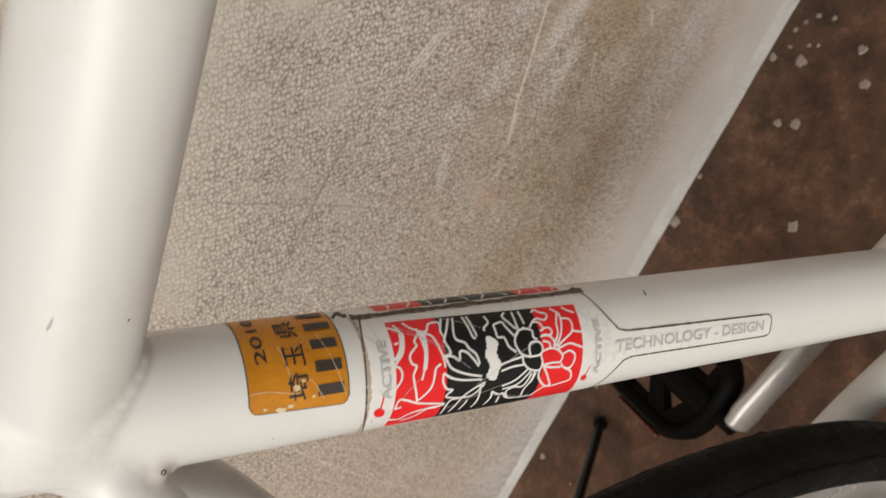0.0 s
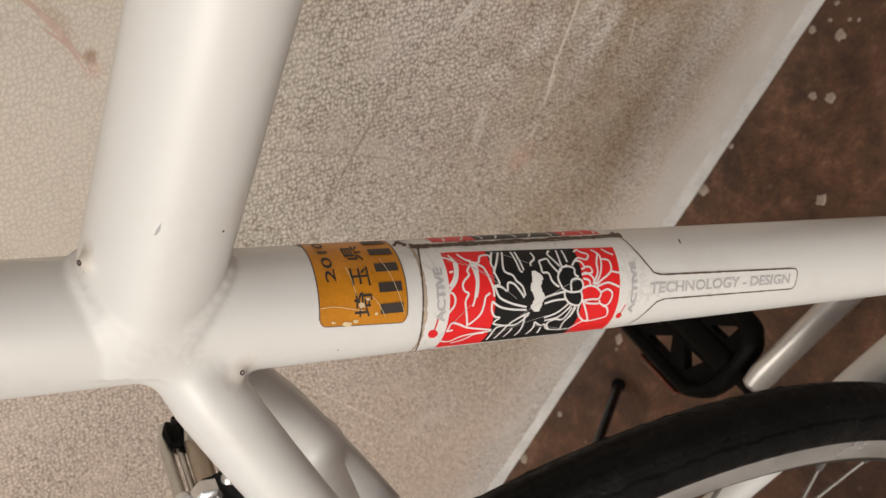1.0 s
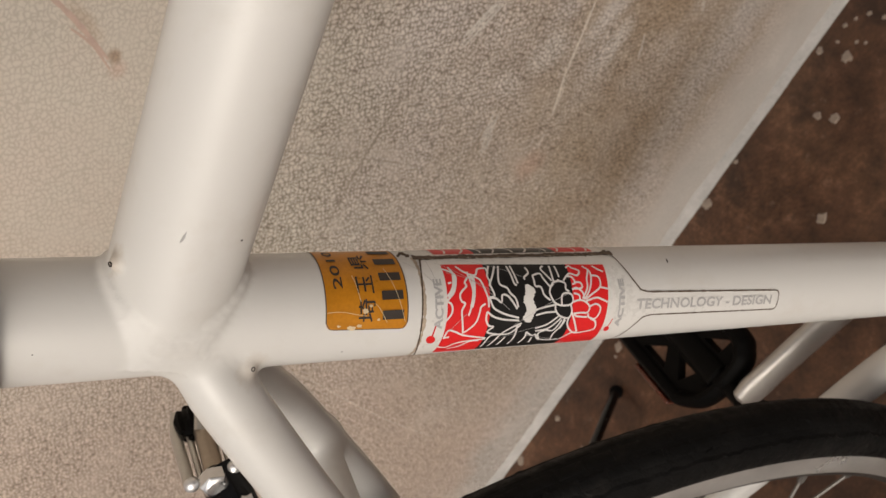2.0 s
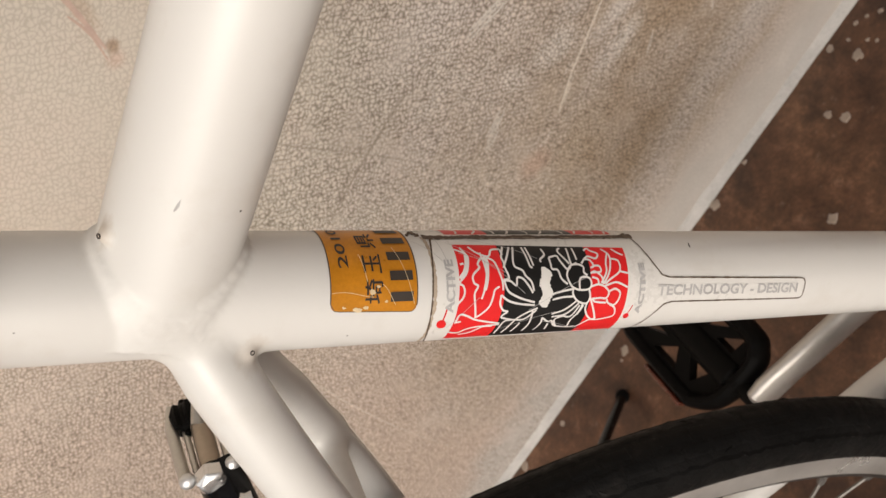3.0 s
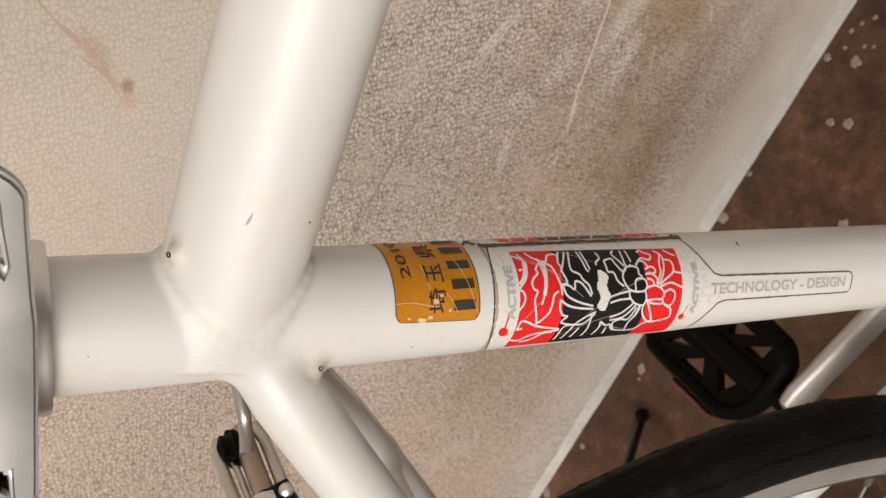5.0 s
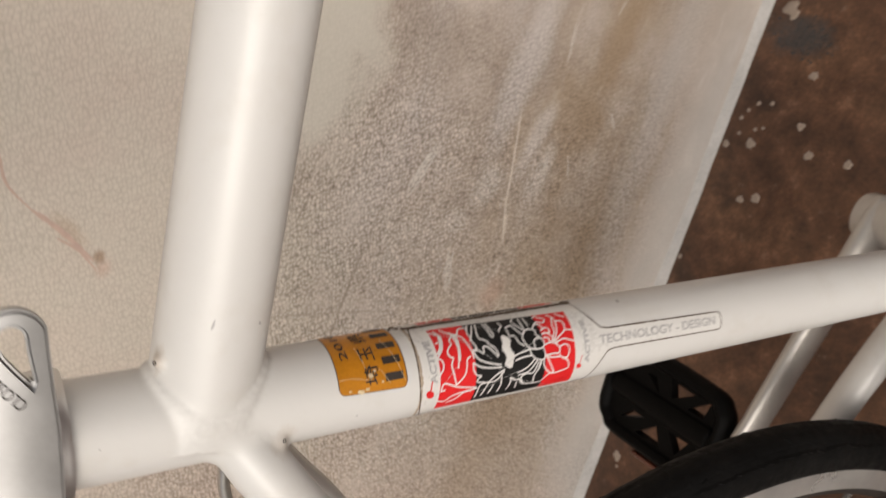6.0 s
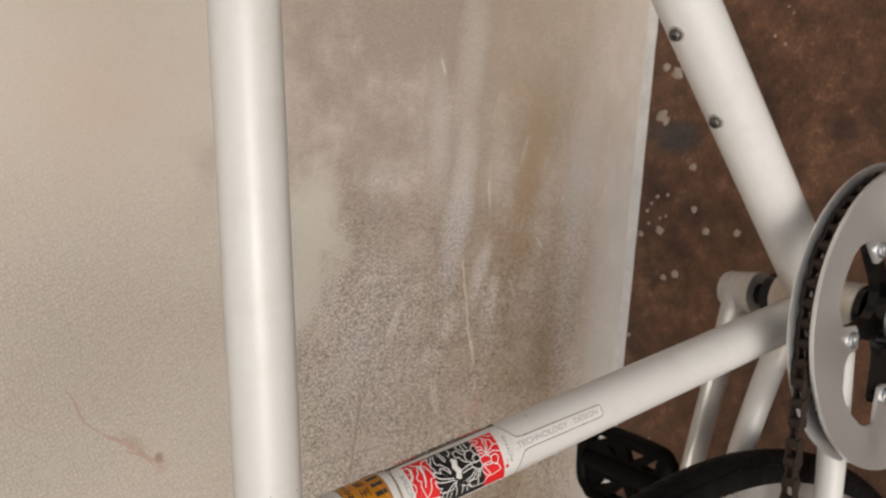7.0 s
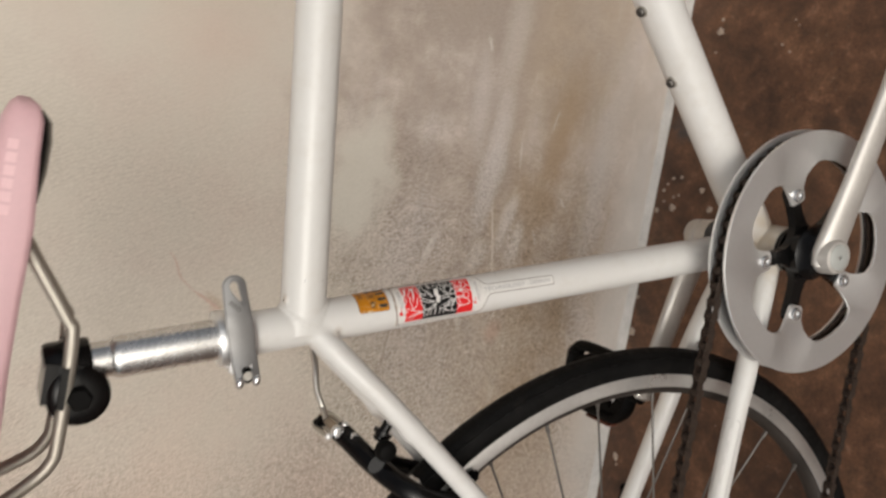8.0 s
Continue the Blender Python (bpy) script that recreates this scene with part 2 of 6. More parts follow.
def floor_material():
    m, n, l, p = material("brown_floor")
    v = coords(n)
    a, b, c = noise_tex(n, l, 8, 7, 0.68, v), noise_tex(n, l, 38, 7, 0.7, v), noise_tex(n, l, 260, 4, 0.6, v)
    col = ramp(n, l, a, (0.32, (0.046, 0.020, 0.011)), (0.5, (0.098, 0.045, 0.023)), (0.68, (0.160, 0.080, 0.042)))
    col = mix(n, l, 0.8, col, ramp(n, l, b, (0.3, grey(0.35)), (0.5, grey(0.95)), (0.7, grey(1.75))), "MULTIPLY")
    col = mix(n, l, ramp(n, l, b, (0.58, grey(0)), (0.72, grey(0.6))), col, (0.210, 0.125, 0.080))
    col = mix(n, l, 0.5, col, ramp(n, l, c, (0.3, grey(0.45)), (0.5, grey(0.97)), (0.7, grey(1.5))), "MULTIPLY")
    spill = noise_tex(n, l, 15, 6, 0.7, v)
    col = mix(n, l, ramp(n, l, spill, (0.54, grey(0)), (0.66, grey(0.7))), col, (0.036, 0.018, 0.011))
    # dark grey crumbly patch by the wall
    col = mix(n, l, stain(n, l, v, 0.362, -0.046, 0.020, 0.034, 0, b, 0.6, 0.9, floor=True), col, mix(n, l, c, (0.030, 0.026, 0.025), (0.085, 0.075, 0.070)))
    # pale scuffed dust in small patches
    col = mix(n, l, ramp(n, l, noise_tex(n, l, 55, 6, 0.72, v), (0.62, grey(0)), (0.72, grey(0.55))), col, (0.250, 0.180, 0.130))
    l.new(col, p.inputs["Base Color"])
    l.new(ramp(n, l, b, (0.3, grey(0.36)), (0.7, grey(0.66))), p.inputs["Roughness"])
    l.new(bump(n, l, c, 0.2, 0.0006, bump(n, l, b, 0.3, 0.002)), p.inputs["Normal"])
    return m


WHITE = white_paint_material()
WALL = wall_material()
FLOOR = floor_material()
SILVER = simple("polished_aluminium", (0.68, 0.68, 0.68), 0.25, 0.95, 0.03, 40, rvary=0.03)


def post_material():
    """Bright tube with rubbed rings, dull smears and dark specks."""
    m, n, l, p = material("scuffed_post_aluminium")
    v = coords(n)
    ring_map = n.new("ShaderNodeMapping")
    ring_map.inputs["Rotation"].default_value = (0, radians(-20), 0)
    ring_map.inputs["Scale"].default_value = (40, 40, 520)
    l.new(v, ring_map.inputs["Vector"])
    ring = noise_tex(n, l, 1.0, 4, 0.6, ring_map.outputs["Vector"])
    smear = noise_tex(n, l, 85, 6, 0.7, v)
    col = ramp(n, l, mix(n, l, 0.5, ring, smear), (0.36, (0.52, 0.505, 0.485)), (0.46, (0.60, 0.59, 0.575)), (0.62, (0.67, 0.66, 0.65)))
    l.new(mix(n, l, ramp(n, l, noise_tex(n, l, 260, 4, 0.7, v), (0.64, grey(0)), (0.74, grey(0.4))), col, (0.30, 0.27, 0.24)), p.inputs["Base Color"])
    l.new(ramp(n, l, smear, (0.35, grey(0.20)), (0.65, grey(0.32))), p.inputs["Roughness"])
    p.inputs["Metallic"].default_value = 0.95
    l.new(bump(n, l, ring, 0.06, 0.0003), p.inputs["Normal"])
    return m


POST = post_material()
LEVER = simple("worn_lever_aluminium", (0.28, 0.277, 0.275), 0.34, 0.9, 0.10, 60, rvary=0.05)
RIMMAT = simple("worn_rim_aluminium", (0.64, 0.63, 0.61), 0.33, 0.85, 0.14, 25)
BED = simple("dark_rim_bed", (0.030, 0.024, 0.020), 0.6, 0.2, 0.4, 60)
SATIN = simple("satin_aluminium", (0.72, 0.72, 0.715), 0.36, 0.85, 0.05, 30, rvary=0.05)
CRANK = simple("lacquered_crank_aluminium", (0.54, 0.515, 0.48), 0.40, 0.5, 0.10, 30, rvary=0.06)
STEEL = simple("zinc_steel", (0.52, 0.50, 0.46), 0.35, 0.9, 0.15, 90)
RAIL = simple("dull_rail_steel", (0.40, 0.37, 0.32), 0.48, 0.75, 0.12, 60)
NOODLE = simple("tarnished_tube_steel", (0.40, 0.33, 0.26), 0.42, 0.8, 0.15, 60)
SPOKE = simple("dull_spoke_steel", (0.14, 0.13, 0.12), 0.5, 0.8, 0.2, 120)
BLACK = simple("black_moulded_plastic", (0.0038, 0.0035, 0.0033), 0.5, 0, 0.3, 80, relief=0.0004, spec=0.06)
GLOSSBLACK = simple("glossy_black_paint", (0.0035, 0.0032, 0.0032), 0.22, 0, 0.3, 50, coat=0.08, spec=0.22)


def rubber_material():
    """Old tyre rubber: near black, crazed, with brown dust in the hollows."""
    m, n, l, p = material("worn_black_rubber")
    v = coords(n)
    craze = n.new("ShaderNodeTexVoronoi")
    craze.feature = "DISTANCE_TO_EDGE"
    craze.inputs["Scale"].default_value = 210
    l.new(v, craze.inputs["Vector"])
    lumps = noise_tex(n, l, 150, 5, 0.65, v)
    crack = ramp(n, l, craze.outputs["Distance"], (0.0, grey(0)), (0.12, grey(1)))
    col = ramp(n, l, noise_tex(n, l, 55, 5, 0.6, v), (0.3, (0.0025, 0.0024, 0.0024)), (0.7, (0.0058, 0.0055, 0.0053)))
    dust = ramp(n, l, noise_tex(n, l, 70, 6, 0.7, v), (0.56, grey(0)), (0.72, grey(0.5)))
    l.new(mix(n, l, dust, col, (0.016, 0.013, 0.011)), p.inputs["Base Color"])
    l.new(ramp(n, l, lumps, (0.3, grey(0.42)), (0.7, grey(0.72))), p.inputs["Roughness"])
    p.inputs["Specular IOR Level"].default_value = 0.11
    b = bump(n, l, lumps, 0.5, 0.0014)
    l.new(bump(n, l, crack, 0.10, 0.0005, b), p.inputs["Normal"])
    return m


RUBBER = rubber_material()
CHAINMAT = simple("oily_rusted_chain_steel", (0.048, 0.033, 0.025), 0.5, 0.5, 0.6, 300)
PALEPINK = simple("pale_pink_print", (0.70, 0.46, 0.475), 0.5, 0, 0.06, 60)
PINK = simple("pink_saddle_vinyl", (0.61, 0.385, 0.405), 0.5, 0, 0.06, 30, relief=0.0003)
AMBER = simple("amber_reflective_sticker", (0.52, 0.205, 0.012), 0.35, 0.1, 0.22, 120, coat=0.15, spec=0.3)
PALEMARK = simple("pale_sticker_marks", (0.66, 0.52, 0.32), 0.4, 0, 0.2, 300)
INK = simple("black_ink", (0.035, 0.026, 0.02), 0.5, 0, 0.2, 200)
DECALWHITE = simple("white_decal_film", (0.655, 0.638, 0.608), 0.32, 0, 0.05, 60, coat=0.3)
DECALRED = simple("red_decal_print", (0.66, 0.018, 0.020), 0.35, 0, 0.08, 60, coat=0.08, spec=0.3)
DECALBLACK = simple("black_decal_print", (0.010, 0.010, 0.010), 0.35, 0, 0.2, 60, coat=0.05, spec=0.25)
DECALSILVER = simple("silver_grey_print", (0.42, 0.41, 0.405), 0.4, 0, 0.1, 80)
LINEART = simple("pale_grey_line_print", (0.66, 0.64, 0.62), 0.35, 0, 0.08, 80)
GRIME = simple("brown_dried_glue_grime", (0.105, 0.072, 0.048), 0.7, 0, 0.5, 700)
STAIN = simple("pale_brown_glue_stain", (0.42, 0.34, 0.26), 0.7, 0, 0.35, 500)
SPATTER = simple("dried_plaster_spots", (0.34, 0.27, 0.215), 0.8, 0, 0.2, 150, relief=0.0005)
SEALANT = simple("pale_grey_sealant", (0.475, 0.455, 0.43), 0.7, 0, 0.26, 35, relief=0.0006)
SCRATCH = simple("pale_scratch", (0.74, 0.68, 0.59), 0.7, 0, 0.2, 200)
PINKMARK = simple("reddish_scuff", (0.480, 0.350, 0.288), 0.8, 0, 0.2, 200)
HOLE = simple("dark_hole", (0.03, 0.022, 0.018), 0.8, 0, 0.2, 200)
REDLENS = simple("dark_red_lens", (0.10, 0.022, 0.009), 0.3, 0, 0.2, 90, coat=0.4)


# ---- building helpers ----
def part(name, bm, mat, parent=None, label="", kind="", smooth=True):
    me = bpy.data.meshes.new(name)
    bmesh.ops.recalc_face_normals(bm, faces=bm.faces[:])
    bm.to_mesh(me)
    bm.free()
    me.materials.append(mat)
    if smooth:
        me.polygons.foreach_set("use_smooth", [True] * len(me.polygons))
        me.set_sharp_from_angle(angle=radians(40))
    ob = new(name, me)
    if parent:
        ob.parent = parent
    return tagged(ob, label=label, kind=kind)


def thing(name, label, category, m=None, group=""):
    ob = new(name)
    ob.empty_display_size = 0.05
    if m is not None:
        ob.matrix_world = m
    return tagged(ob, label=label, category=category, group=group)


def sweep(bm, pts, radii, seg=20, cap=True, closed=False, flat=None):
    """A round tube through the points; flat=(w, h) gives an oval section, its height along the local up."""
    pts = [Vector(q) for q in pts]
    if isinstance(radii, (int, float)):
        radii = [radii] * len(pts)
    count = len(pts)
    side, rings = None, []
    for i, q in enumerate(pts):
        if closed:
            tan = pts[(i + 1) % count] - pts[i - 1]
        else:
            tan = pts[min(i + 1, count - 1)] - pts[max(i - 1, 0)]
        tan.normalize()
        if side is None:
            side = tan.orthogonal().normalized() if flat is None else (Vector((0, 1, 0)) - tan * tan.y).normalized()
        side = (side - tan * side.dot(tan)).normalized()
        other = tan.cross(side)
        w, h = flat or (1, 1)
        rings.append([bm.verts.new(q + radii[i] * (w * math.cos(6.28318 * k / seg) * side + h * math.sin(6.28318 * k / seg) * other)) for k in range(seg)])
    for i in range(count if closed else count - 1):
        r0, r1 = rings[i], rings[(i + 1) % count]
        for k in range(seg):
            bm.faces.new((r0[k], r0[(k + 1) % seg], r1[(k + 1) % seg], r1[k]))
    if cap and not closed:
        bm.faces.new(rings[0][::-1])
        bm.faces.new(rings[-1])
    return bm


def spline(pts, n=8):
    """A smooth line through the points."""
    pts = [Vector(q) for q in pts]
    out = []
    for i in range(len(pts) - 1):
        p0, p1, p2, p3 = pts[max(i - 1, 0)], pts[i], pts[i + 1], pts[min(i + 2, len(pts) - 1)]
        for k in range(n):
            t = k / n
            out.append(0.5 * ((2 * p1) + (p2 - p0) * t + (2 * p0 - 5 * p1 + 4 * p2 - p3) * t * t + (3 * p1 - p0 - 3 * p2 + p3) * t ** 3))
    return out + [pts[-1]]


def lathe(bm, origin, axis, profile, seg=48, closed=False):
    """Turns a profile of (radius, offset along the axis) round the axis."""
    axis = Vector(axis).normalized()
    s = axis.orthogonal().normalized()
    o = axis.cross(s)
    rings = []
    for r, h in profile:
        rings.append([bm.verts.new(Vector(origin) + axis * h + r * (math.cos(6.28318 * k / seg) * s + math.sin(6.28318 * k / seg) * o)) for k in range(seg)])
    pairs = list(zip(rings, rings[1:])) + ([(rings[-1], rings[0])] if closed else [])
    for a, b in pairs:
        for k in range(seg):
            bm.faces.new((a[k], a[(k + 1) % seg], b[(k + 1) % seg], b[k]))
    if not closed:
        for ring, (r, h) in ((rings[0], profile[0]), (rings[-1], profile[-1])):
            if r > 1e-5:
                bm.faces.new(ring)
    return bm


def box(bm, lo, hi, bevel=0.0):
    x0, y0, z0 = lo
    x1, y1, z1 = hi
    c = [bm.verts.new(q) for q in ((x0, y0, z0), (x1, y0, z0), (x1, y1, z0), (x0, y1, z0), (x0, y0, z1), (x1, y0, z1), (x1, y1, z1), (x0, y1, z1))]
    for f in ((0, 3, 2, 1), (4, 5, 6, 7), (0, 1, 5, 4), (1, 2, 6, 5), (2, 3, 7, 6), (3, 0, 4, 7)):
        bm.faces.new([c[k] for k in f])
    if bevel:
        bmesh.ops.bevel(bm, geom=bm.edges[:], offset=bevel, segments=2, affect="EDGES", clamp_overlap=True)
    return bm


def slab(bm, outline, holes, origin, ax, ay, thick):
    """A plate cut to a flat outline with holes (lists of 2D points), extruded to both sides."""
    ax, ay = Vector(ax).normalized(), Vector(ay).normalized()
    nz = ax.cross(ay)
    loops = [outline] + list(holes)
    edges = []
    for loop in loops:
        vs = [bm.verts.new(Vector(origin) + ax * x + ay * y - nz * thick / 2) for x, y in loop]
        edges += [bm.edges.new((vs[i], vs[(i + 1) % len(vs)])) for i in range(len(vs))]
    made = bmesh.ops.triangle_fill(bm, edges=edges, use_beauty=True, use_dissolve=False)
    faces = [g for g in made["geom"] if isinstance(g, bmesh.types.BMFace)]
    ext = bmesh.ops.extrude_face_region(bm, geom=faces)
    bmesh.ops.translate(bm, verts=[g for g in ext["geom"] if isinstance(g, bmesh.types.BMVert)], vec=nz * thick)
    return bm


def circle2(cx, cy, r, n=40, a0=0.0, a1=360.0):
    full = abs(a1 - a0) >= 360
    return [(cx + r * math.cos(radians(a0 + (a1 - a0) * k / (n if full else n - 1))), cy + r * math.sin(radians(a0 + (a1 - a0) * k / (n if full else n - 1)))) for k in range(n)]


# ---- the wall and the floor ----
def build_setting():
    bm = bmesh.new()
    box(bm, (-40, -40, -0.3), (40, 0.0, 0.0))
    tagged(part("ground", bm, FLOOR, smooth=False), "brown painted concrete floor, stained and spotted with plaster", "floor", kind="structure")
    bm = bmesh.new()
    box(bm, (-6, 0.0, -0.3), (6, 0.15, 2.7))
    tagged(part("wall_north", bm, WALL, smooth=False), "grey-beige wall with woven-grain covering, scuffed and soiled", "wall", kind="structure")


build_setting()

# ---- the bicycle ----
LEAN = 6.5
BBH = 0.2567
BIKE = thing("bicycle", "white town bicycle leaning on its kickstand beside the wall", "bicycle", pose(0.213, -0.3941, 0.0, -LEAN, 0, 0))


def P(a, b, side=0.0):
    """A place on the bicycle: ahead of and above the bottom bracket, and to its right side."""
    return Vector((a, -side, b + BBH))


TA = radians(105)
TR = 0.0149


def on_tube(s, deg, r=TR):
    """A place on the seat tube: s along it from the bottom bracket, deg round it from its right side to its front."""
    q = radians(deg)
    return P(s * math.cos(TA) + r * math.sin(q) * math.sin(TA), s * math.sin(TA) - r * math.sin(q) * math.cos(TA), r * math.cos(q))


TOPD = (P(math.cos(radians(7.1)), math.sin(radians(7.1))) - P(0, 0))
TOP0 = P(-0.1151, 0.4297)
TOPR = 0.0157
DOWND = (P(math.cos(radians(43.6)), math.sin(radians(43.6))) - P(0, 0))


STAY = [(-0.1215, 0.4175, 0.0095), (-0.1320, 0.4045, 0.0165), (-0.1475, 0.3845, 0.0245), (-0.166, 0.3605, 0.0315)]
PINS = ((P(-0.0987, 0.4488, 0.0068), P(-0.2, 0.9, 0.45) - P(0, 0)), (P(-0.1158, 0.4085, 0.0158), P(0.4, -0.3, 0.85) - P(0, 0)))


STAY_L = [(-0.1215, 0.4175, 0.0040), (-0.1320, 0.4045, 0.0085), (-0.1475, 0.3845, 0.0150), (-0.166, 0.3605, 0.0230)]


def stay_line(sd):
    low = 0.044 if sd > 0 else 0.0405
    return spline([P(a, b, sd * c) for a, b, c in (STAY if sd > 0 else STAY_L)] + [P(-0.232, 0.281, sd * low), P(-0.33, 0.172, sd * 0.056), P(-0.424, 0.079, sd * 0.064)], 8)


def stay_radius(i):
    return 0.0092 - 0.0022 * i / 48


def joint_field(q):
    """Distance to the brazed joint of seat tube, top tube and seat stays, with its fillets; q is an n x 3 array."""
    def rod(a, b, ra, rb):
        a, b = np.array(a), np.array(b)
        d = b - a
        h = np.clip((q - a) @ d / (d @ d), 0, 1)
        return np.linalg.norm(q - a - h[:, None] * d, axis=1) - (ra + (rb - ra) * h)

    def tube(a, b, r):
        """A tube whose ends sink a little below the tubes that go on from it."""
        a, b = np.array(a), np.array(b)
        n = np.linalg.norm(b - a)
        d = (b - a) / n
        s = (q - a) @ d
        rad = np.linalg.norm(q - a - s[:, None] * d, axis=1)
        fade = np.clip(np.minimum(s, n - s) / 0.012, 0, 1)
        return np.maximum(rad - (r - 0.00014 + 0.00018 * fade), np.maximum(-s, s - n))

    def blend(a, b, k):
        h = np.clip(1 - np.abs(a - b) / k, 0, 1)
        return np.minimum(a, b) - h * h * k / 4, h

    post = tube(on_tube(0.4080, 0, 0), on_tube(0.482, 0, 0), TR)
    top = tube(TOP0 - TOPD * 0.004, TOP0 + TOPD * 0.060, TOPR)
    lumps = np.sin(q @ np.array((1300.0, 1700, 900)) + 3 * np.sin(q @ np.array((-500.0, 700, 600)))) * np.sin(2 * np.sin(q @ np.array((900.0, -500, 300))) + q @ np.array((-800.0, 900, 1200)))
    d = blend(post, top, 0.0010)[0]
    bead = np.hypot(post, top) - 0.0018 - 0.00017 * lumps
    d = blend(d, bead, 0.0009)[0]
    stays = None
    for sd in (1, -1):
        pts = stay_line(sd)
        one = rod(P(-0.1190, 0.4205, sd * 0.0078), pts[4], 0.0084, stay_radius(4) + 0.00008)
        for k in range(4, 30, 2):
            dip = [0.00010 if m < 24 else 0.00010 - 0.00005 * (m - 24) for m in (k, k + 2)]
            one = np.minimum(one, rod(pts[k], pts[k + 2], stay_radius(k) + dip[0], stay_radius(k + 2) + dip[1]))
        stays = one if stays is None else blend(stays, one, 0.0030)[0]
    bridge = rod(P(-0.178, 0.347, -0.026), P(-0.178, 0.347, 0.032), 0.0062, 0.0062)
    stays = blend(stays, bridge, 0.0070)[0]
    d, h = blend(d, stays, 0.0036)
    d -= 0.00010 * h ** 2 * lumps
    for c, n in PINS:
        d = blend(d, np.linalg.norm(q - np.array(c - n.normalized() * 0.0018), axis=1) - 0.0012, 0.0034)[0]
    return d


def joint(parent):
    """The smooth skin of the joint: one quad for each crossed grid edge, drawn onto the surface."""
    step = 0.0009
    lo, hi = np.array(P(-0.216, 0.300, 0.052)), np.array(P(-0.050, 0.472, -0.050))
    lo, hi = np.minimum(lo, hi), np.maximum(lo, hi)
    dims = ((hi - lo) / step).astype(int) + 1
    g = np.stack(np.meshgrid(*[lo[k] + step * np.arange(dims[k]) for k in range(3)], indexing="ij"), -1)
    inside = joint_field(g.reshape(-1, 3)).reshape(dims) < 0
    ids, verts, faces = {}, [], []

    def corner(c):
        if c not in ids:
            ids[c] = len(verts)
            verts.append(lo + step * (np.array(c) - 0.5))
        return ids[c]

    for ax in range(3):
        u, w = (ax + 1) % 3, (ax + 2) % 3
        a = np.take(inside, range(dims[ax] - 1), ax)
        b = np.take(inside, range(1, dims[ax]), ax)
        for c in np.argwhere(a != b):
            quad = []
            for du, dw in ((0, 0), (1, 0), (1, 1), (0, 1)):
                e = [0, 0, 0]
                e[ax], e[u], e[w] = int(c[ax]) + 1, int(c[u]) + du, int(c[w]) + dw
                quad.append(corner(tuple(e)))
            faces.append(quad if a[tuple(c)] else quad[::-1])
    v = np.array(verts)
    nb_a = np.concatenate([[f[k] for f in faces] for k in range(4)])
    nb_b = np.concatenate([[f[(k + 1) % 4] for f in faces] for k in range(4)])
    for turn in range(8):
        if turn < 5:
            total, count = np.zeros_like(v), np.zeros(len(v))
            for x, y in ((nb_a, nb_b), (nb_b, nb_a)):
                np.add.at(total, x, v[y])
                np.add.at(count, x, 1)
            v = 0.4 * v + 0.6 * total / count[:, None]
        d = joint_field(v)
        grad = np.stack([(joint_field(v + np.eye(3)[k] * 1e-5) - d) / 1e-5 for k in range(3)], 1)
        v = v - grad * (np.clip(d, -0.001, 0.001) / np.maximum((grad ** 2).sum(1), 0.3))[:, None]
    bm = bmesh.new()
    vs = [bm.verts.new(x) for x in v]
    for f in faces:
        try:
            bm.faces.new([vs[k] for k in f])
        except ValueError:
            pass
    ob = part("joint", bm, WHITE, parent, "smooth white brazed joint of the tubes")
    ob.data.set_sharp_from_angle(angle=radians(180))
    # vent holes on small bumps
    for c, n in PINS:
        n = n.normalized()
        at = c + n * 0.012
        for _ in range(60):
            at -= n * max(0.00002, 0.6 * float(joint_field(np.array([at]))[0]))
            if joint_field(np.array([at]))[0] < 0.00003:
                break
        bm = bmesh.new()
        lathe(bm, at, n, [(0.00065, -0.0010), (0.00065, 0.00006), (0.0004, 0.00006), (0.0004, -0.0004)], 14)
        part("vent_hole", bm, HOLE, parent)
    # one more, far down the left stay
    line = stay_line(-1)
    d = P(0.45, 0.35, 0.82) - P(0, 0)
    bm = bmesh.new()
    lathe(bm, P(-0.1855, 0.3365, -0.0238), d, [(0.0009, -0.004), (0.0009, 0.0012)], 12)
    part("vent_hole", bm, HOLE, parent)


def chain_stay_line(sd):
    return spline([P(-0.006, 0.004, sd * 0.018), P(-0.06, 0.016, sd * 0.028), P(-0.115, 0.026, sd * 0.036), P(-0.17, 0.034, sd * 0.0415), P(-0.30, 0.051, sd * 0.055), P(-0.422, 0.068, sd * 0.064)], 8)


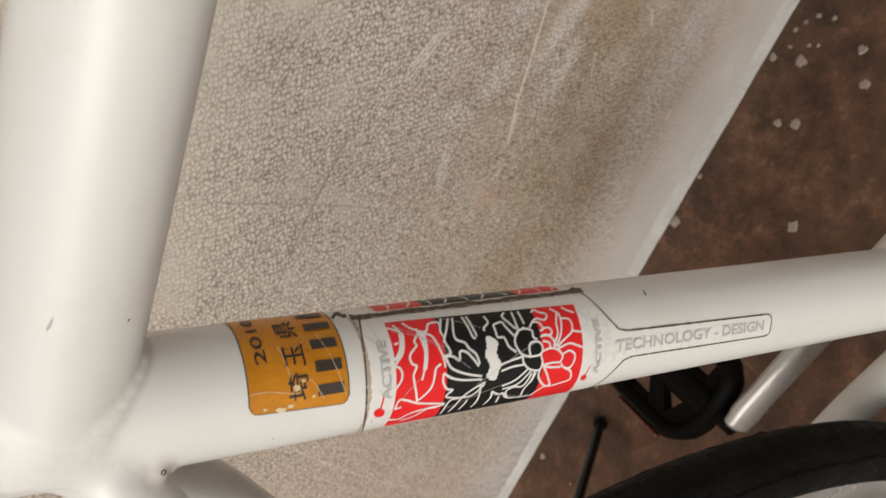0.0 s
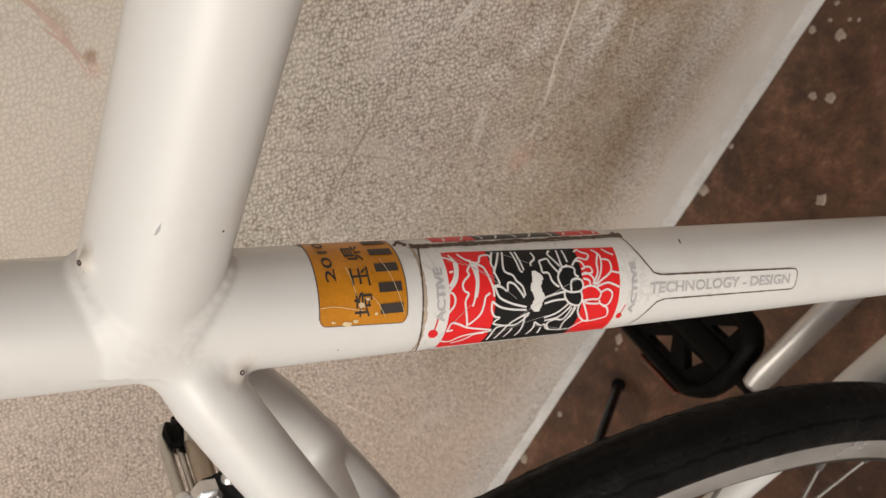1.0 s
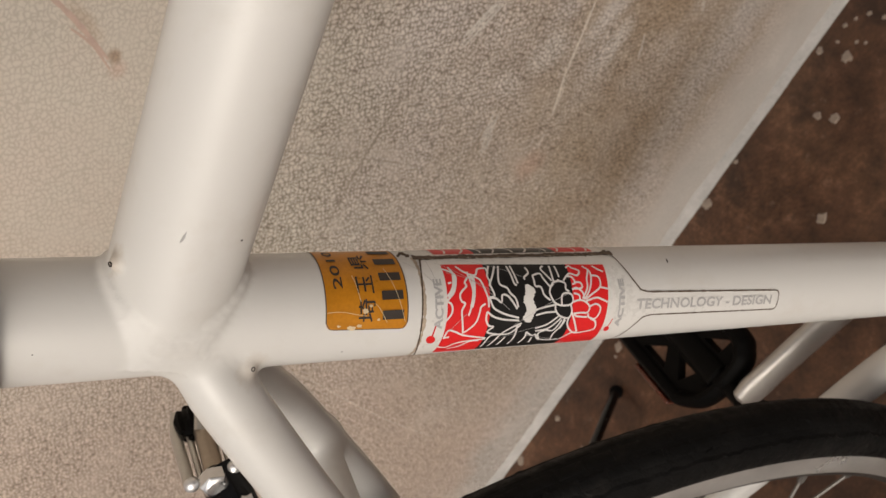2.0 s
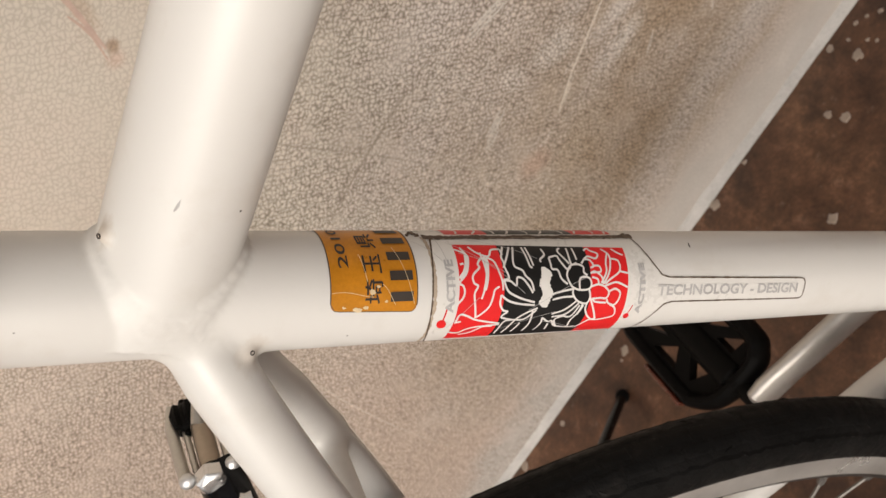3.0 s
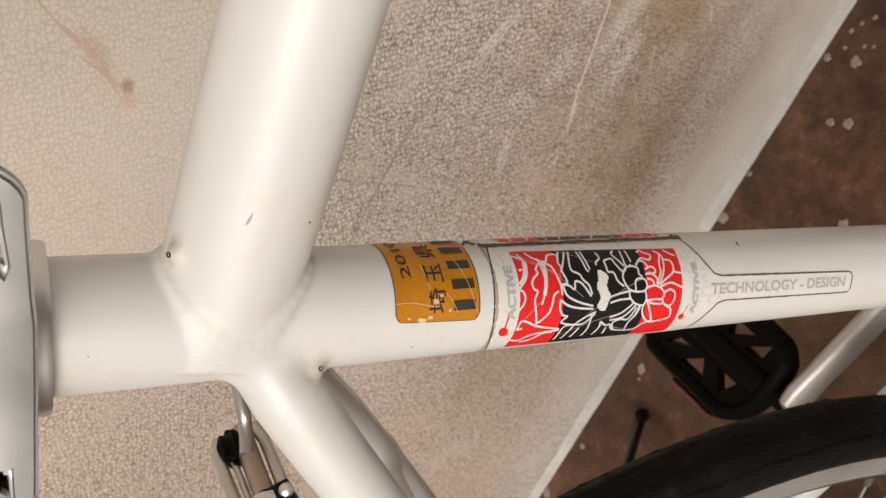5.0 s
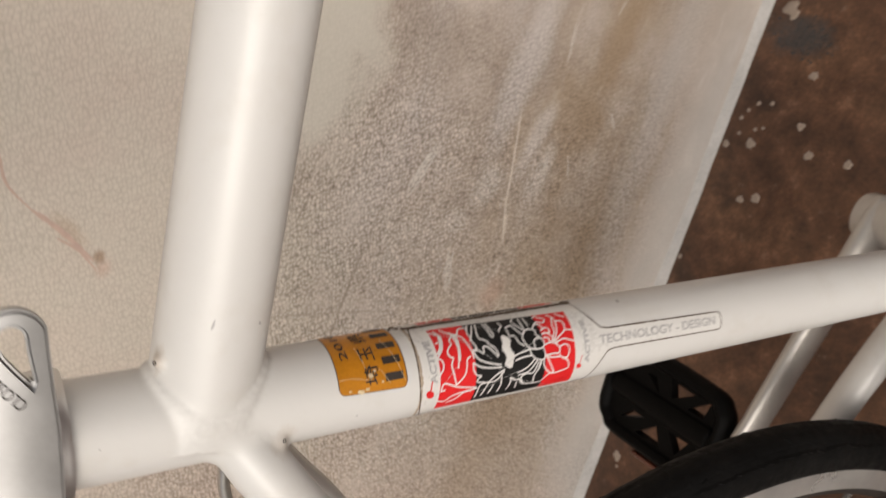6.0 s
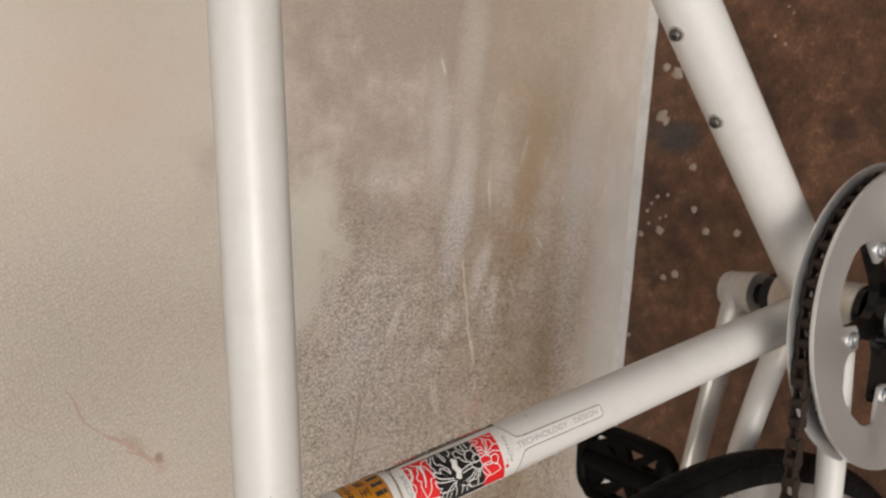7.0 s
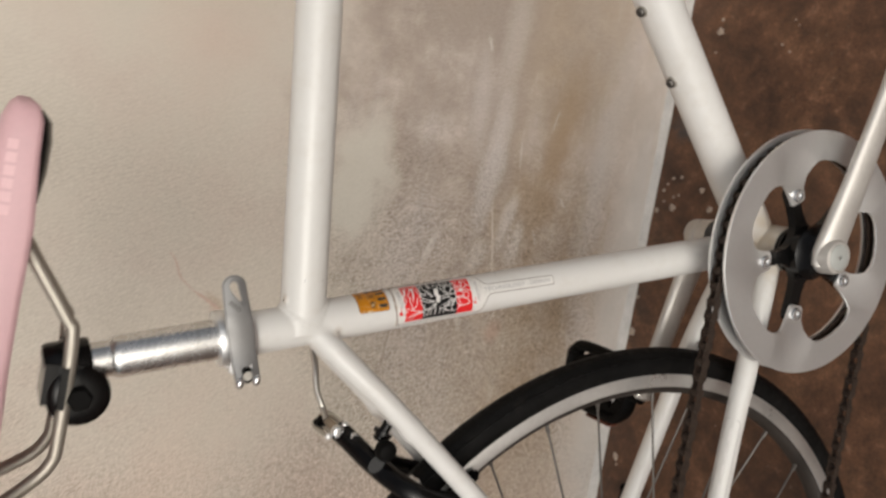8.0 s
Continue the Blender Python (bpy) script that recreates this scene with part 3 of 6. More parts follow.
def stay_label(parent):
    """A thin printed frame with small marks, too faint to read, on top of the right chain stay."""
    line = chain_stay_line(1)
    xs = [-q.x for q in line]

    def on(x, deg):
        q = Vector([float(np.interp(x, xs, [p[k] for p in line])) for k in range(3)])
        f = float(np.interp(x, xs, range(len(xs)))) / (len(xs) - 1)
        a = radians(deg)
        return q + (0.0108 - 0.003 * f + 0.0002) * Vector((0.12 * math.cos(a), -math.sin(a), math.cos(a))).normalized()

    def strip(bm, pts, width):
        prev = None
        for i, (x, d) in enumerate(pts):
            x0, d0 = pts[max(i - 1, 0)]
            x1, d1 = pts[min(i + 1, len(pts) - 1)]
            tx, ty = x1 - x0, (d1 - d0) * 0.00017
            n = math.hypot(tx, ty) or 1
            pair = [bm.verts.new(on(x - ty / n * k, d + tx / n * k / 0.00017)) for k in (width / 2, -width / 2)]
            if prev:
                bm.faces.new((prev[0], prev[1], pair[1], pair[0]))
            prev = pair

    bm = bmesh.new()
    ring = []
    for cx, cd, a0 in ((0.230, 56, 0), (0.160, 56, 90), (0.160, 8, 180), (0.230, 8, 270)):
        ring += [(cx + 0.004 * math.cos(radians(a0 + 18 * k)), cd + 22 * math.sin(radians(a0 + 18 * k))) for k in range(6)]
    strip(bm, ring + ring[:2], 0.0007)
    part("printed_frame", bm, DECALSILVER, parent, "faint grey printed frame")
    for x in (0.164, 0.180, 0.196, 0.212):
        bm = bmesh.new()
        strip(bm, [(x + 0.011 * k / 4, 32) for k in range(5)], 0.0022)
        part("printed_bar", bm, LINEART, parent)


def build_frame():
    bm = bmesh.new()
    sweep(bm, [on_tube(s, 0, 0) for s in (-0.002, 0.1, 0.2, 0.3, 0.4, 0.488)], TR, 48)
    frame_part = part("frame", bm, WHITE, BIKE, "white painted welded tube frame with small chips")
    bm = bmesh.new()
    sweep(bm, [TOP0 + TOPD * d for d in (0.004, 0.15, 0.3, 0.45, 0.585)], TOPR, 48)
    part("top_tube", bm, WHITE, frame_part)
    bm = bmesh.new()
    sweep(bm, [P(-0.0017, 0.0018) + DOWND * d for d in (0.0, 0.15, 0.3, 0.45, 0.635)], 0.0186, 48)
    part("down_tube", bm, WHITE, frame_part)
    bm = bmesh.new()
    sweep(bm, [P(0.476, 0.395), P(0.4685, 0.42), P(0.44, 0.525)], 0.0175, 40)
    part("head_tube", bm, WHITE, frame_part)
    bm = bmesh.new()
    lathe(bm, P(0, 0, -0.034), (0, -1, 0), [(0.0165, 0), (0.0195, 0.001), (0.0200, 0.004), (0.0200, 0.064), (0.0195, 0.067), (0.0165, 0.068)], 48)
    part("bottom_bracket_shell", bm, WHITE, frame_part)
    for sd in (1, -1):
        bm = bmesh.new()
        line = stay_line(sd)
        sweep(bm, line[20:], [stay_radius(k) for k in range(20, len(line))], 32)
        part("seat_stay", bm, WHITE, frame_part)
        bm = bmesh.new()
        line = chain_stay_line(sd)
        sweep(bm, line, [0.0108 - 0.003 * i / (len(line) - 1) for i in range(len(line))], 24)
        part("chain_stay", bm, WHITE, frame_part)
        bm = bmesh.new()
        slab(bm, [(-0.018, -0.02), (0.012, -0.014), (0.022, 0.0), (0.016, 0.016), (-0.004, 0.018), (-0.016, 0.006)], [], P(-0.432, 0.0705, sd * 0.0635), (1, 0, 0), (0, 0, 1), 0.005)
        part("dropout", bm, WHITE, frame_part)
    joint(frame_part)
    stay_label(frame_part)
    return frame_part


FRAME = build_frame()


def bottle_bolts():
    up = Vector((-DOWND.z, 0, DOWND.x))
    for d in (0.1855, 0.2513):
        at = P(0, 0) + DOWND * d + up * 0.0196
        bm = bmesh.new()
        lathe(bm, at, up, [(0.0050, 0), (0.0050, 0.0024), (0.0042, 0.0026)], 20)
        part("bottle_boss", bm, STEEL, FRAME, "tarnished steel bottle-cage boss")
        bm = bmesh.new()
        lathe(bm, at + up * 0.0024, up, [(0.0040, 0), (0.0040, 0.002), (0.0032, 0.0030), (0.0020, 0.0032), (0.0019, 0.0012)], 18)
        part("bolt", bm, SPOKE, FRAME, "dull steel socket bolt")


bottle_bolts()


# ---- stickers on the seat tube ----
def patch(name, s_list, lo, hi, r, mat, parent, across=24, label="", bow=lambda s, d: s):
    """A thin film on the seat tube between the angles lo(s) and hi(s)."""
    bm = bmesh.new()
    rows = []
    for s in s_list:
        a0, a1 = lo(s), hi(s)
        rows.append([bm.verts.new(on_tube(bow(s, a0 + (a1 - a0) * k / across), a0 + (a1 - a0) * k / across, r)) for k in range(across + 1)])
    for r0, r1 in zip(rows, rows[1:]):
        for k in range(across):
            bm.faces.new((r0[k], r0[k + 1], r1[k + 1], r1[k]))
    return part(name, bm, mat, parent, label)


def steps(*pairs):
    """A line through (s, value) pairs, as a function of s."""
    pairs = sorted(pairs)
    return lambda s: float(np.interp(s, [q[0] for q in pairs], [q[1] for q in pairs]))


def ribbon(bm, pts, width, r, ragged=0.0):
    """A thin printed line on the seat tube; pts in (s, deg)."""
    flat = [(s, radians(d) * TR) for s, d in pts]
    prev = None
    base_width = width
    for i, (x, y) in enumerate(flat):
        width = base_width * (1 + ragged * noise.noise(Vector((x * 900, y * 900, i * 0.3))))
        x0, y0 = flat[max(i - 1, 0)]
        x1, y1 = flat[min(i + 1, len(flat) - 1)]
        dx, dy = x1 - x0, y1 - y0
        n = math.hypot(dx, dy) or 1
        ox, oy = -dy / n * width / 2, dx / n * width / 2
        pair = [bm.verts.new(on_tube(x + ox, math.degrees((y + oy) / TR), r)), bm.verts.new(on_tube(x - ox, math.degrees((y - oy) / TR), r))]
        if prev:
            bm.faces.new((prev[0], prev[1], pair[1], pair[0]))
        prev = pair


def text_points(body, size, bold=0.0):
    """The flat mesh of a piece of writing: its points and faces, and its width."""
    cu = bpy.data.curves.new("writing", "FONT")
    cu.body, cu.size, cu.offset = body, size, bold
    cu.resolution_u = 3
    ob = bpy.data.objects.new("writing", cu)
    scene.collection.objects.link(ob)
    me = bpy.data.meshes.new_from_object(ob.evaluated_get(bpy.context.evaluated_depsgraph_get()))
    pts = [tuple(v.co[:2]) for v in me.vertices]
    faces = [tuple(q.vertices) for q in me.polygons]
    bpy.data.objects.remove(ob)
    bpy.data.curves.remove(cu)
    bpy.data.meshes.remove(me)
    x0, x1 = min(q[0] for q in pts), max(q[0] for q in pts)
    y0, y1 = min(q[1] for q in pts), max(q[1] for q in pts)
    return [((x - x0) / (x1 - x0), (y - y0) / (y1 - y0)) for x, y in pts], faces


def print_text(name, body, place, mat, parent, bold=0.0, label=""):
    """Writing laid on a surface; place(u, v) gives the point for 0..1 along and up."""
    pts, faces = text_points(body, 1.0, bold)
    bm = bmesh.new()
    vs = [bm.verts.new(place(u, v)) for u, v in pts]
    for f in faces:
        try:
            bm.faces.new([vs[k] for k in f])
        except ValueError:
            pass
    bmesh.ops.remove_doubles(bm, verts=bm.verts[:], dist=1e-7)
    me_ob = part(name, bm, mat, parent, label, smooth=False)
    return me_ob


def registration_sticker():
    r = TR + 0.00012
    lo = steps((0.3840, 19.5), (0.38415, 16.5), (0.3846, 13.8), (0.3853, 12.4), (0.4055, 15.5), (0.4063, 16.8), (0.40685, 19.5), (0.4070, 22.5))
    base = patch("registration_sticker", [0.3840, 0.38415, 0.3846, 0.3853] + [0.3853 + 0.0202 * k / 20 for k in range(1, 20)] + [0.4055, 0.4063, 0.40685, 0.4070], lo, lambda s: 128, r, AMBER, BIKE, 30, "worn amber bicycle registration sticker with black print")
    bm = bmesh.new()
    for e in (0.3840, 0.4070):
        ribbon(bm, [(e, lo(e) + 108 * k / 20) for k in range(21)], 0.00034, r + 0.00004)
    ribbon(bm, [(0.3840 + 0.023 * k / 20, lo(0.3840 + 0.023 * k / 20)) for k in range(21)], 0.00022, r + 0.00004)
    part("sticker_edge", bm, GRIME, base, "dark grimy sticker edge")
    k = r + 0.00022
    print_text("year_print", "2010", lambda u, v: on_tube(0.4020 + 0.0026 * v, 56 + 57 * u, k), INK, base, 0.01)
    for ch, a0, a1 in (("埼", 22, 45), ("玉", 50.5, 70), ("県", 77, 101)):
        print_text("prefecture_print", ch, lambda u, v: on_tube(0.3934 + 0.0048 * v, a0 + (a1 - a0) * u, k), INK, base, 0.01)
    for a in (22, 42, 62, 82, 102):
        bm = bmesh.new()
        ribbon(bm, [(0.3852 + 0.0062 * q / 8, a + 6) for q in range(9)], 0.0024, k)
        part("number_bar", bm, INK, base)
    # pale spots and fine scratches on the film
    rng = random.Random(17)
    for s, d, w, h in ((0.4000, 17.0, 0.0016, 3.0), (0.3978, 18.5, 0.0010, 2.2), (0.3962, 33, 0.0012, 3.5), (0.3948, 38, 0.0008, 2.0), (0.4036, 19, 0.0007, 2.0), (0.3925, 24, 0.0006, 1.6)):
        bm = bmesh.new()
        bm.faces.new([bm.verts.new(on_tube(s + w * rng.uniform(0.4, 1.0) * math.cos(q * 0.571), d + h * rng.uniform(0.4, 1.0) * math.sin(q * 0.571), k + 0.00003)) for q in range(11)])
        part("pale_spot", bm, PALEMARK, base, "pale spot on the sticker")
    bm = bmesh.new()
    for s0, d0, s1, d1 in ((0.3895, 78, 0.3848, 22), (0.4068, 33, 0.3960, 30), (0.3935, 40, 0.3900, 22), (0.3990, 70, 0.3975, 44)):
        ribbon(bm, [(s0 + (s1 - s0) * q / 12, d0 + (d1 - d0) * q / 12 + 1.5 * math.sin(q * 0.4)) for q in range(13)], 0.00013, k + 0.00004)
    part("scratches", bm, PALEMARK, base, "hair-thin pale scratches")


registration_sticker()


def frame_decal():
    r = TR + 0.00012
    ss = [0.2428, 0.2432, 0.2440] + [0.2460 + 0.0560 * k / 20 for k in range(21)] + [0.3030, 0.3042, 0.3054, 0.3066, 0.3080, 0.3095] + [0.311 + 0.068 * k / 20 for k in range(21)]
    hi = steps((0.2428, 27), (0.2432, 30), (0.2440, 31.6), (0.2460, 32.2), (0.3010, 38), (0.3040, 41), (0.3066, 54), (0.3087, 70), (0.3105, 92), (0.3125, 94.9), (0.377, 93.1), (0.379, 92.8))
    lo = steps((0.2428, 9), (0.2432, 6.5), (0.2440, 5.2), (0.2460, 5.2), (0.2990, 9.3), (0.3020, 6.5), (0.3045, -7), (0.3060, -20), (0.3080, -40), (0.3090, -46), (0.3766, -42), (0.379, -42))
    base = patch("frame_decal", ss, lo, hi, r, DECALWHITE, BIKE, 36, bow=lambda s, d: s + (0.0007 - 0.0026 * abs((d - 25) / 67) ** 2.2 if s > 0.378 else 0),
                 label= "white frame decal with red and black flower panels, scuffed")
    k = r + 0.00008
    # the far end of the wrapped film beyond the seam
    s2 = [0.312 + 0.066 * q / 10 for q in range(11)]
    patch("decal_flap", s2, lambda s: 97.5, lambda s: 150, r, DECALWHITE, base, 14)
    fields = ((0.3585, 0.3718, DECALRED), (0.3300, 0.3585, DECALBLACK), (0.3160, 0.3300, DECALRED))
    for a, b, mat in fields:
        patch("printed_panel", [a + (b - a) * q / 8 for q in range(9)], lambda s: 100.5, lambda s: 150, k, mat, base, 14)
    top = steps((0.3135, 74.5), (0.3691, 81.5))
    bot = steps((0.3135, -37), (0.3712, -33))
    for a, b, mat in fields:
        bm = bmesh.new()
        rows = []
        for q in range(11):
            row = []
            for j in range(31):
                v = j / 30
                # the outer edges bow a little
                a1 = a + (0.0009 * math.sin(v * 3.1416) if a < 0.32 else 0.0)
                b1 = b + (0.0006 * (1 - v) if b > 0.37 else 0.0)
                s = a1 + (b1 - a1) * q / 10
                row.append(bm.verts.new(on_tube(s, bot(s) + (top(s) - bot(s)) * v, k)))
            rows.append(row)
        for r0, r1 in zip(rows, rows[1:]):
            for j in range(30):
                bm.faces.new((r0[j], r0[j + 1], r1[j + 1], r1[j]))
        part("printed_panel", bm, mat, base)
    # flower line print
    rng = random.Random(7)
    bm = bmesh.new()
    W = 0.00058

    def art(*pts, w=W):
        """A brush line on the panel; places in hundredths of its length and of its height from the top."""
        line = []
        for q in spline([(x, y, 0) for x, y in pts], 5):
            s = 0.3712 - 0.0577 * q.x / 100
            line.append((s, top(s) + (bot(s) - top(s)) * q.y / 100))
        ribbon(bm, line, w, k + 0.00007)

    # leaves on the first red field
    art((-1.2, 5.7), (2.5, 9), (4.7, 13), (3.9, 22), (2.3, 29.4), (-0.5, 34.9), (-1.5, 37.2))
    art((3.9, 12), (3.2, 20.2), (1.6, 27.7), (-1.1, 33.6), w=0.0011)
    art((-0.2, 20.9), (1.8, 20.1))
    art((-1.5, 38), (0.3, 39.7), (1.2, 44.6), (0.4, 50.2), (-1.7, 55), (-2.4, 58.3))
    art((6.6, 2.7), (9.8, 9.1), (15.4, 13), (18.2, 6), (22.9, 4.9))
    art((2.1, 3.7), (4.1, 11.1))
    art((11.7, 9.1), (11.8, 14), (12.4, 20.3), (12.8, 30.5), (11.9, 40.3), (10.1, 51.4))
    art((12.4, 14), (13.9, 16.8), (13.7, 23.8), (12.7, 35.4), (11.6, 43.5), w=0.0011)
    art((11.2, 14.9), (9, 20.3), (9.5, 23.8), (6.6, 28.8), (5.4, 32.8), (6.1, 37.7), (8, 40.1), (6.3, 46.5), (6.9, 54.9), (8.8, 69.8))
    art((8.5, 69.4), (11, 66.1), (14.6, 58.9), (16, 50.3), (16.8, 43.7), (19.3, 40.5))
    art((14.3, 14), (17.3, 16.8), (18.6, 21.3), (19.8, 29))
    art((22.9, 4.9), (23.2, 11.1))
    art((19.8, 29), (20.9, 35.7), (21.3, 43.9))
    art((-3.1, 85.8), (2.4, 88.7), (6.2, 83.5), (11.5, 80.5), (23.2, 78.5))
    art((-1, 73.9), (0.3, 65.9), (4.3, 67.4), (9.9, 72.1), (23, 77.2))
    art((-1.4, 74.4), (1.8, 73.2))
    art((4.1, 92), (9.3, 88.7), (14.6, 81), (19.6, 80.5))
    # long petals on the black field
    art((25, 2.2), (22.4, 13.1), (23, 18.7), (22.9, 23.1), (24.6, 32.5), (23, 34.4), (21.5, 34.4))
    art((28.5, 2.2), (25.4, 13.1), (23.2, 20.5), (22.3, 24))
    art((30.6, 2.2), (28.4, 15), (28.5, 22.3), (32.2, 25.8), (33.8, 31), (36.7, 36.1), (38.2, 44.6))
    art((21.4, 34.9), (25.4, 35.8), (28.4, 39.5), (29.1, 32.6), (32.1, 33.5), (35, 39.4), (37.7, 46.3))
    art((21.9, 35.7), (23.8, 44), (27.5, 48.4), (32.8, 52.1), (39.3, 55.2))
    art((20.4, 48), (24.7, 53.4), (31.1, 56.5), (39.6, 58))
    art((20.4, 48), (20.3, 55.8), (22.5, 62.3), (25.3, 63.9), (23.2, 67.3), (23.2, 70.4), (29.4, 73.3))
    art((35.2, 2.2), (36.1, 13.1), (36.8, 21.5), (38.2, 23.3))
    art((37.3, 2.2), (38.3, 15.1), (38.9, 21.5))
    art((45.8, 3.8), (46.6, 10.2), (43.5, 15.1), (43.6, 17.9))
    art((48.6, 13.2), (48.8, 18.9), (49.1, 24.3), (52.2, 25.3), (53.8, 33.2), (57.4, 38.4))
    art((48.6, 13.2), (53.3, 11.2), (54.5, 16.1), (57.7, 24.4), (60.2, 21.7))
    art((56.9, 2.1), (54.9, 6), (57.2, 13.2), (59.5, 19))
    art((60.7, 2.1), (60.6, 19), (64, 18.1))
    art((64, 2.1), (64.5, 15.2))
    art((59.8, 20.8), (57.2, 29.7), (59, 38.5), (61.2, 42.1), (64.6, 44))
    art((59.8, 20.8), (63.8, 19.4), (67.4, 21.8), (67.3, 27.3), (69.3, 30))
    art((64.6, 44), (64.4, 35.2), (66.4, 31.7), (70.3, 32.7), (71.5, 38.9), (69.6, 43.3), (64.6, 44))
    art((60.7, 42.1), (60.9, 48.3), (64.3, 54.9), (69.6, 57.2), (71.2, 50.6), (70.2, 43.3))
    art((48.9, 47.7), (53.7, 45.3), (60.7, 42.9))
    art((49.3, 53.1), (55, 50.7), (61.1, 50.1))
    art((50.8, 67.9), (56.7, 64.3), (60.4, 59.5), (63.2, 54.9))
    art((51.5, 71.4), (58.7, 68.8), (63.8, 59.7), (65.1, 56.9))
    art((57.3, 86), (54, 75.3), (58, 71), (62.6, 71.5), (65.9, 58.9))
    art((64.6, 87.6), (63.8, 76.7), (66.2, 67.3), (67.5, 58))
    art((66.1, 69.6), (68.2, 59.1))
    art((46.1, 71.9), (50.6, 77.4), (52.6, 76.4), (56.2, 84.1), (64.6, 87.6), (68.9, 86.7))
    art((23.8, 93.7), (24.8, 76.2), (29.4, 73.3), (35.7, 73), (41.3, 62.9))
    art((27.6, 92.4), (30.7, 74.7), (35.5, 66.4), (41.6, 61))
    art((32.5, 91), (34.5, 77.6))
    art((38.9, 90.7), (40, 78.5), (39.2, 62.7))
    art((45.3, 90.4), (46.8, 79.5), (46.1, 71.9))
    art((51.9, 90.2), (51.3, 80.2))
    # round blossom on the second red field
    art((70.5, 4.8), (72.9, 2.1), (74.5, 4.8), (78.2, 8.1), (76, 13.3), (71.9, 11.2), (69.1, 14.2), (66.7, 19))
    art((69.1, 14.2), (72.3, 15.2), (73.7, 21), (71.7, 22.8))
    art((73.1, 20.9), (77, 21), (77.5, 26.5), (72.4, 27.3))
    art((81.3, 2.5), (84.9, 9.1), (83.9, 21), (81.8, 30.2), (78.7, 38.2))
    art((84.2, 7), (81.6, 17.2), (81, 26.6), (77.5, 37.3))
    art((85.2, 13.3), (89.5, 15.3), (89.2, 25.8), (82.8, 33.9), (79.8, 38.3))
    art((87.8, 2), (90.3, 5.9), (93.6, 9.1))
    art((89.2, 25.8), (94.3, 27.7))
    art((71.2, 28.2), (74.1, 26.5), (77.7, 31), (78.7, 38.2))
    art((72, 31.8), (75.3, 33.7), (75.8, 39))
    art((71.3, 40.7), (75.8, 38.7), (79.8, 41), (82.4, 46.5), (81.1, 52.1), (77.6, 51.9), (72.5, 52.6))
    art((79.8, 40.1), (86.2, 36.6), (90.3, 38.6), (93.9, 41.5))
    art((82.3, 45.6), (86.3, 43), (89.4, 46.9), (89, 54.5), (86.8, 59.4), (82.9, 57.1), (81.8, 53.1))
    art((73, 51.7), (74.6, 55.6), (81.7, 57))
    art((71.2, 50.6), (73.1, 57.4), (78.7, 76.1))
    art((84.4, 59.3), (88, 62.7), (89.5, 72.2), (85, 75.6), (77.8, 77.3), (72.9, 71.5), (70, 63.3), (70.1, 56.3))
    art((69.6, 88.7), (73, 80.9), (75.4, 77), (78.7, 76.1))
    part("flower_print", bm, LINEART, base, "pale grey flower line print")
    bm = bmesh.new()
    for u0, v0, u1, v1 in ((3, 23.5, 4, 30), (8, 23.5, 12, 30), (15, 23.5, 14, 30), (19, 23.5, 22, 30), (26, 23.5, 24, 30), (30, 23.5, 34, 30), (38, 23.5, 36, 30), (42, 23.5, 45, 30), (49, 23.5, 48, 30), (53, 23.5, 55, 30)):
        ribbon(bm, [(0.3712 - (u0 + (u1 - u0) * q / 5 + 0.6 * math.sin(q)) / 1000, math.degrees((v0 + 3.0 + (v1 - v0) * q / 5) / 1000 / TR)) for q in range(6)], W, k + 0.00007)
    part("flower_print", bm, LINEART, base)
    # worn bare spot across the middle
    bm = bmesh.new()
    line = [(0.3452 + 0.0005 * math.sin(q * 0.22), 10 + 43 * q / 60) for q in range(61)]
    prev = None
    for q, (s, d) in enumerate(line):
        w = 0.0034 * min(1.0, 0.35 + 0.12 * q, 0.30 + 0.10 * (60 - q)) * (1 + 0.30 * noise.noise(Vector((q * 0.35, 0, 0))))
        pair = [bm.verts.new(on_tube(s + w / 2 + 0.0006 * (q / 60 - 0.5) + 0.00015 * noise.noise(Vector((q * 0.5, 4, 0))), d, k + 0.00012)), bm.verts.new(on_tube(s - w / 2 + 0.0006 * (q / 60 - 0.5) + 0.00015 * noise.noise(Vector((q * 0.5, 4, 0))), d, k + 0.00012))]
        if prev:
            bm.faces.new((prev[0], prev[1], pair[1], pair[0]))
        prev = pair
    part("bare_spot", bm, DECALWHITE, base, "white bare patch where the print wore off")
    # writing
    print_text("writing", "TECHNOLOGY - DESIGN", lambda u, v: on_tube(0.3056 - 0.0594 * u, 17.6 - 4.0 * u + 12.6 * v, k + 0.00014), DECALSILVER, base, 0.022)
    print_text("writing", "ACTIVE", lambda u, v: on_tube(0.3733 + 0.0026 * v, 9 + 54 * u, k + 0.00014), DECALSILVER, base, 0.035)
    print_text("writing", "ACTIVE", lambda u, v: on_tube(0.3104 + 0.0022 * v, -5 + 60 * u, k + 0.00014), DECALSILVER, base, 0.05)
    # red drops, each with a thin tail
    for s, d, size, lean_s in ((0.3757, -5, 1.0, -0.0006), (0.3146, -8, 0.75, -0.0008)):
        bm = bmesh.new()
        c = bm.verts.new(on_tube(s, d, k))
        ring = [bm.verts.new(on_tube(s + size * 0.0015 * math.cos(q * 0.5236), d + size * 5.6 * math.sin(q * 0.5236) + size * 1.6 * math.cos(q * 0.5236), k)) for q in range(12)]
        for q in range(12):
            bm.faces.new((c, ring[q], ring[(q + 1) % 12]))
        ribbon(bm, [(s + lean_s * q / 6, d + size * (3 + 17 * q / 6)) for q in range(7)], 0.00045 * size, k)
        part("red_drop", bm, DECALRED, base)
    # grimy cut edge
    bm = bmesh.new()
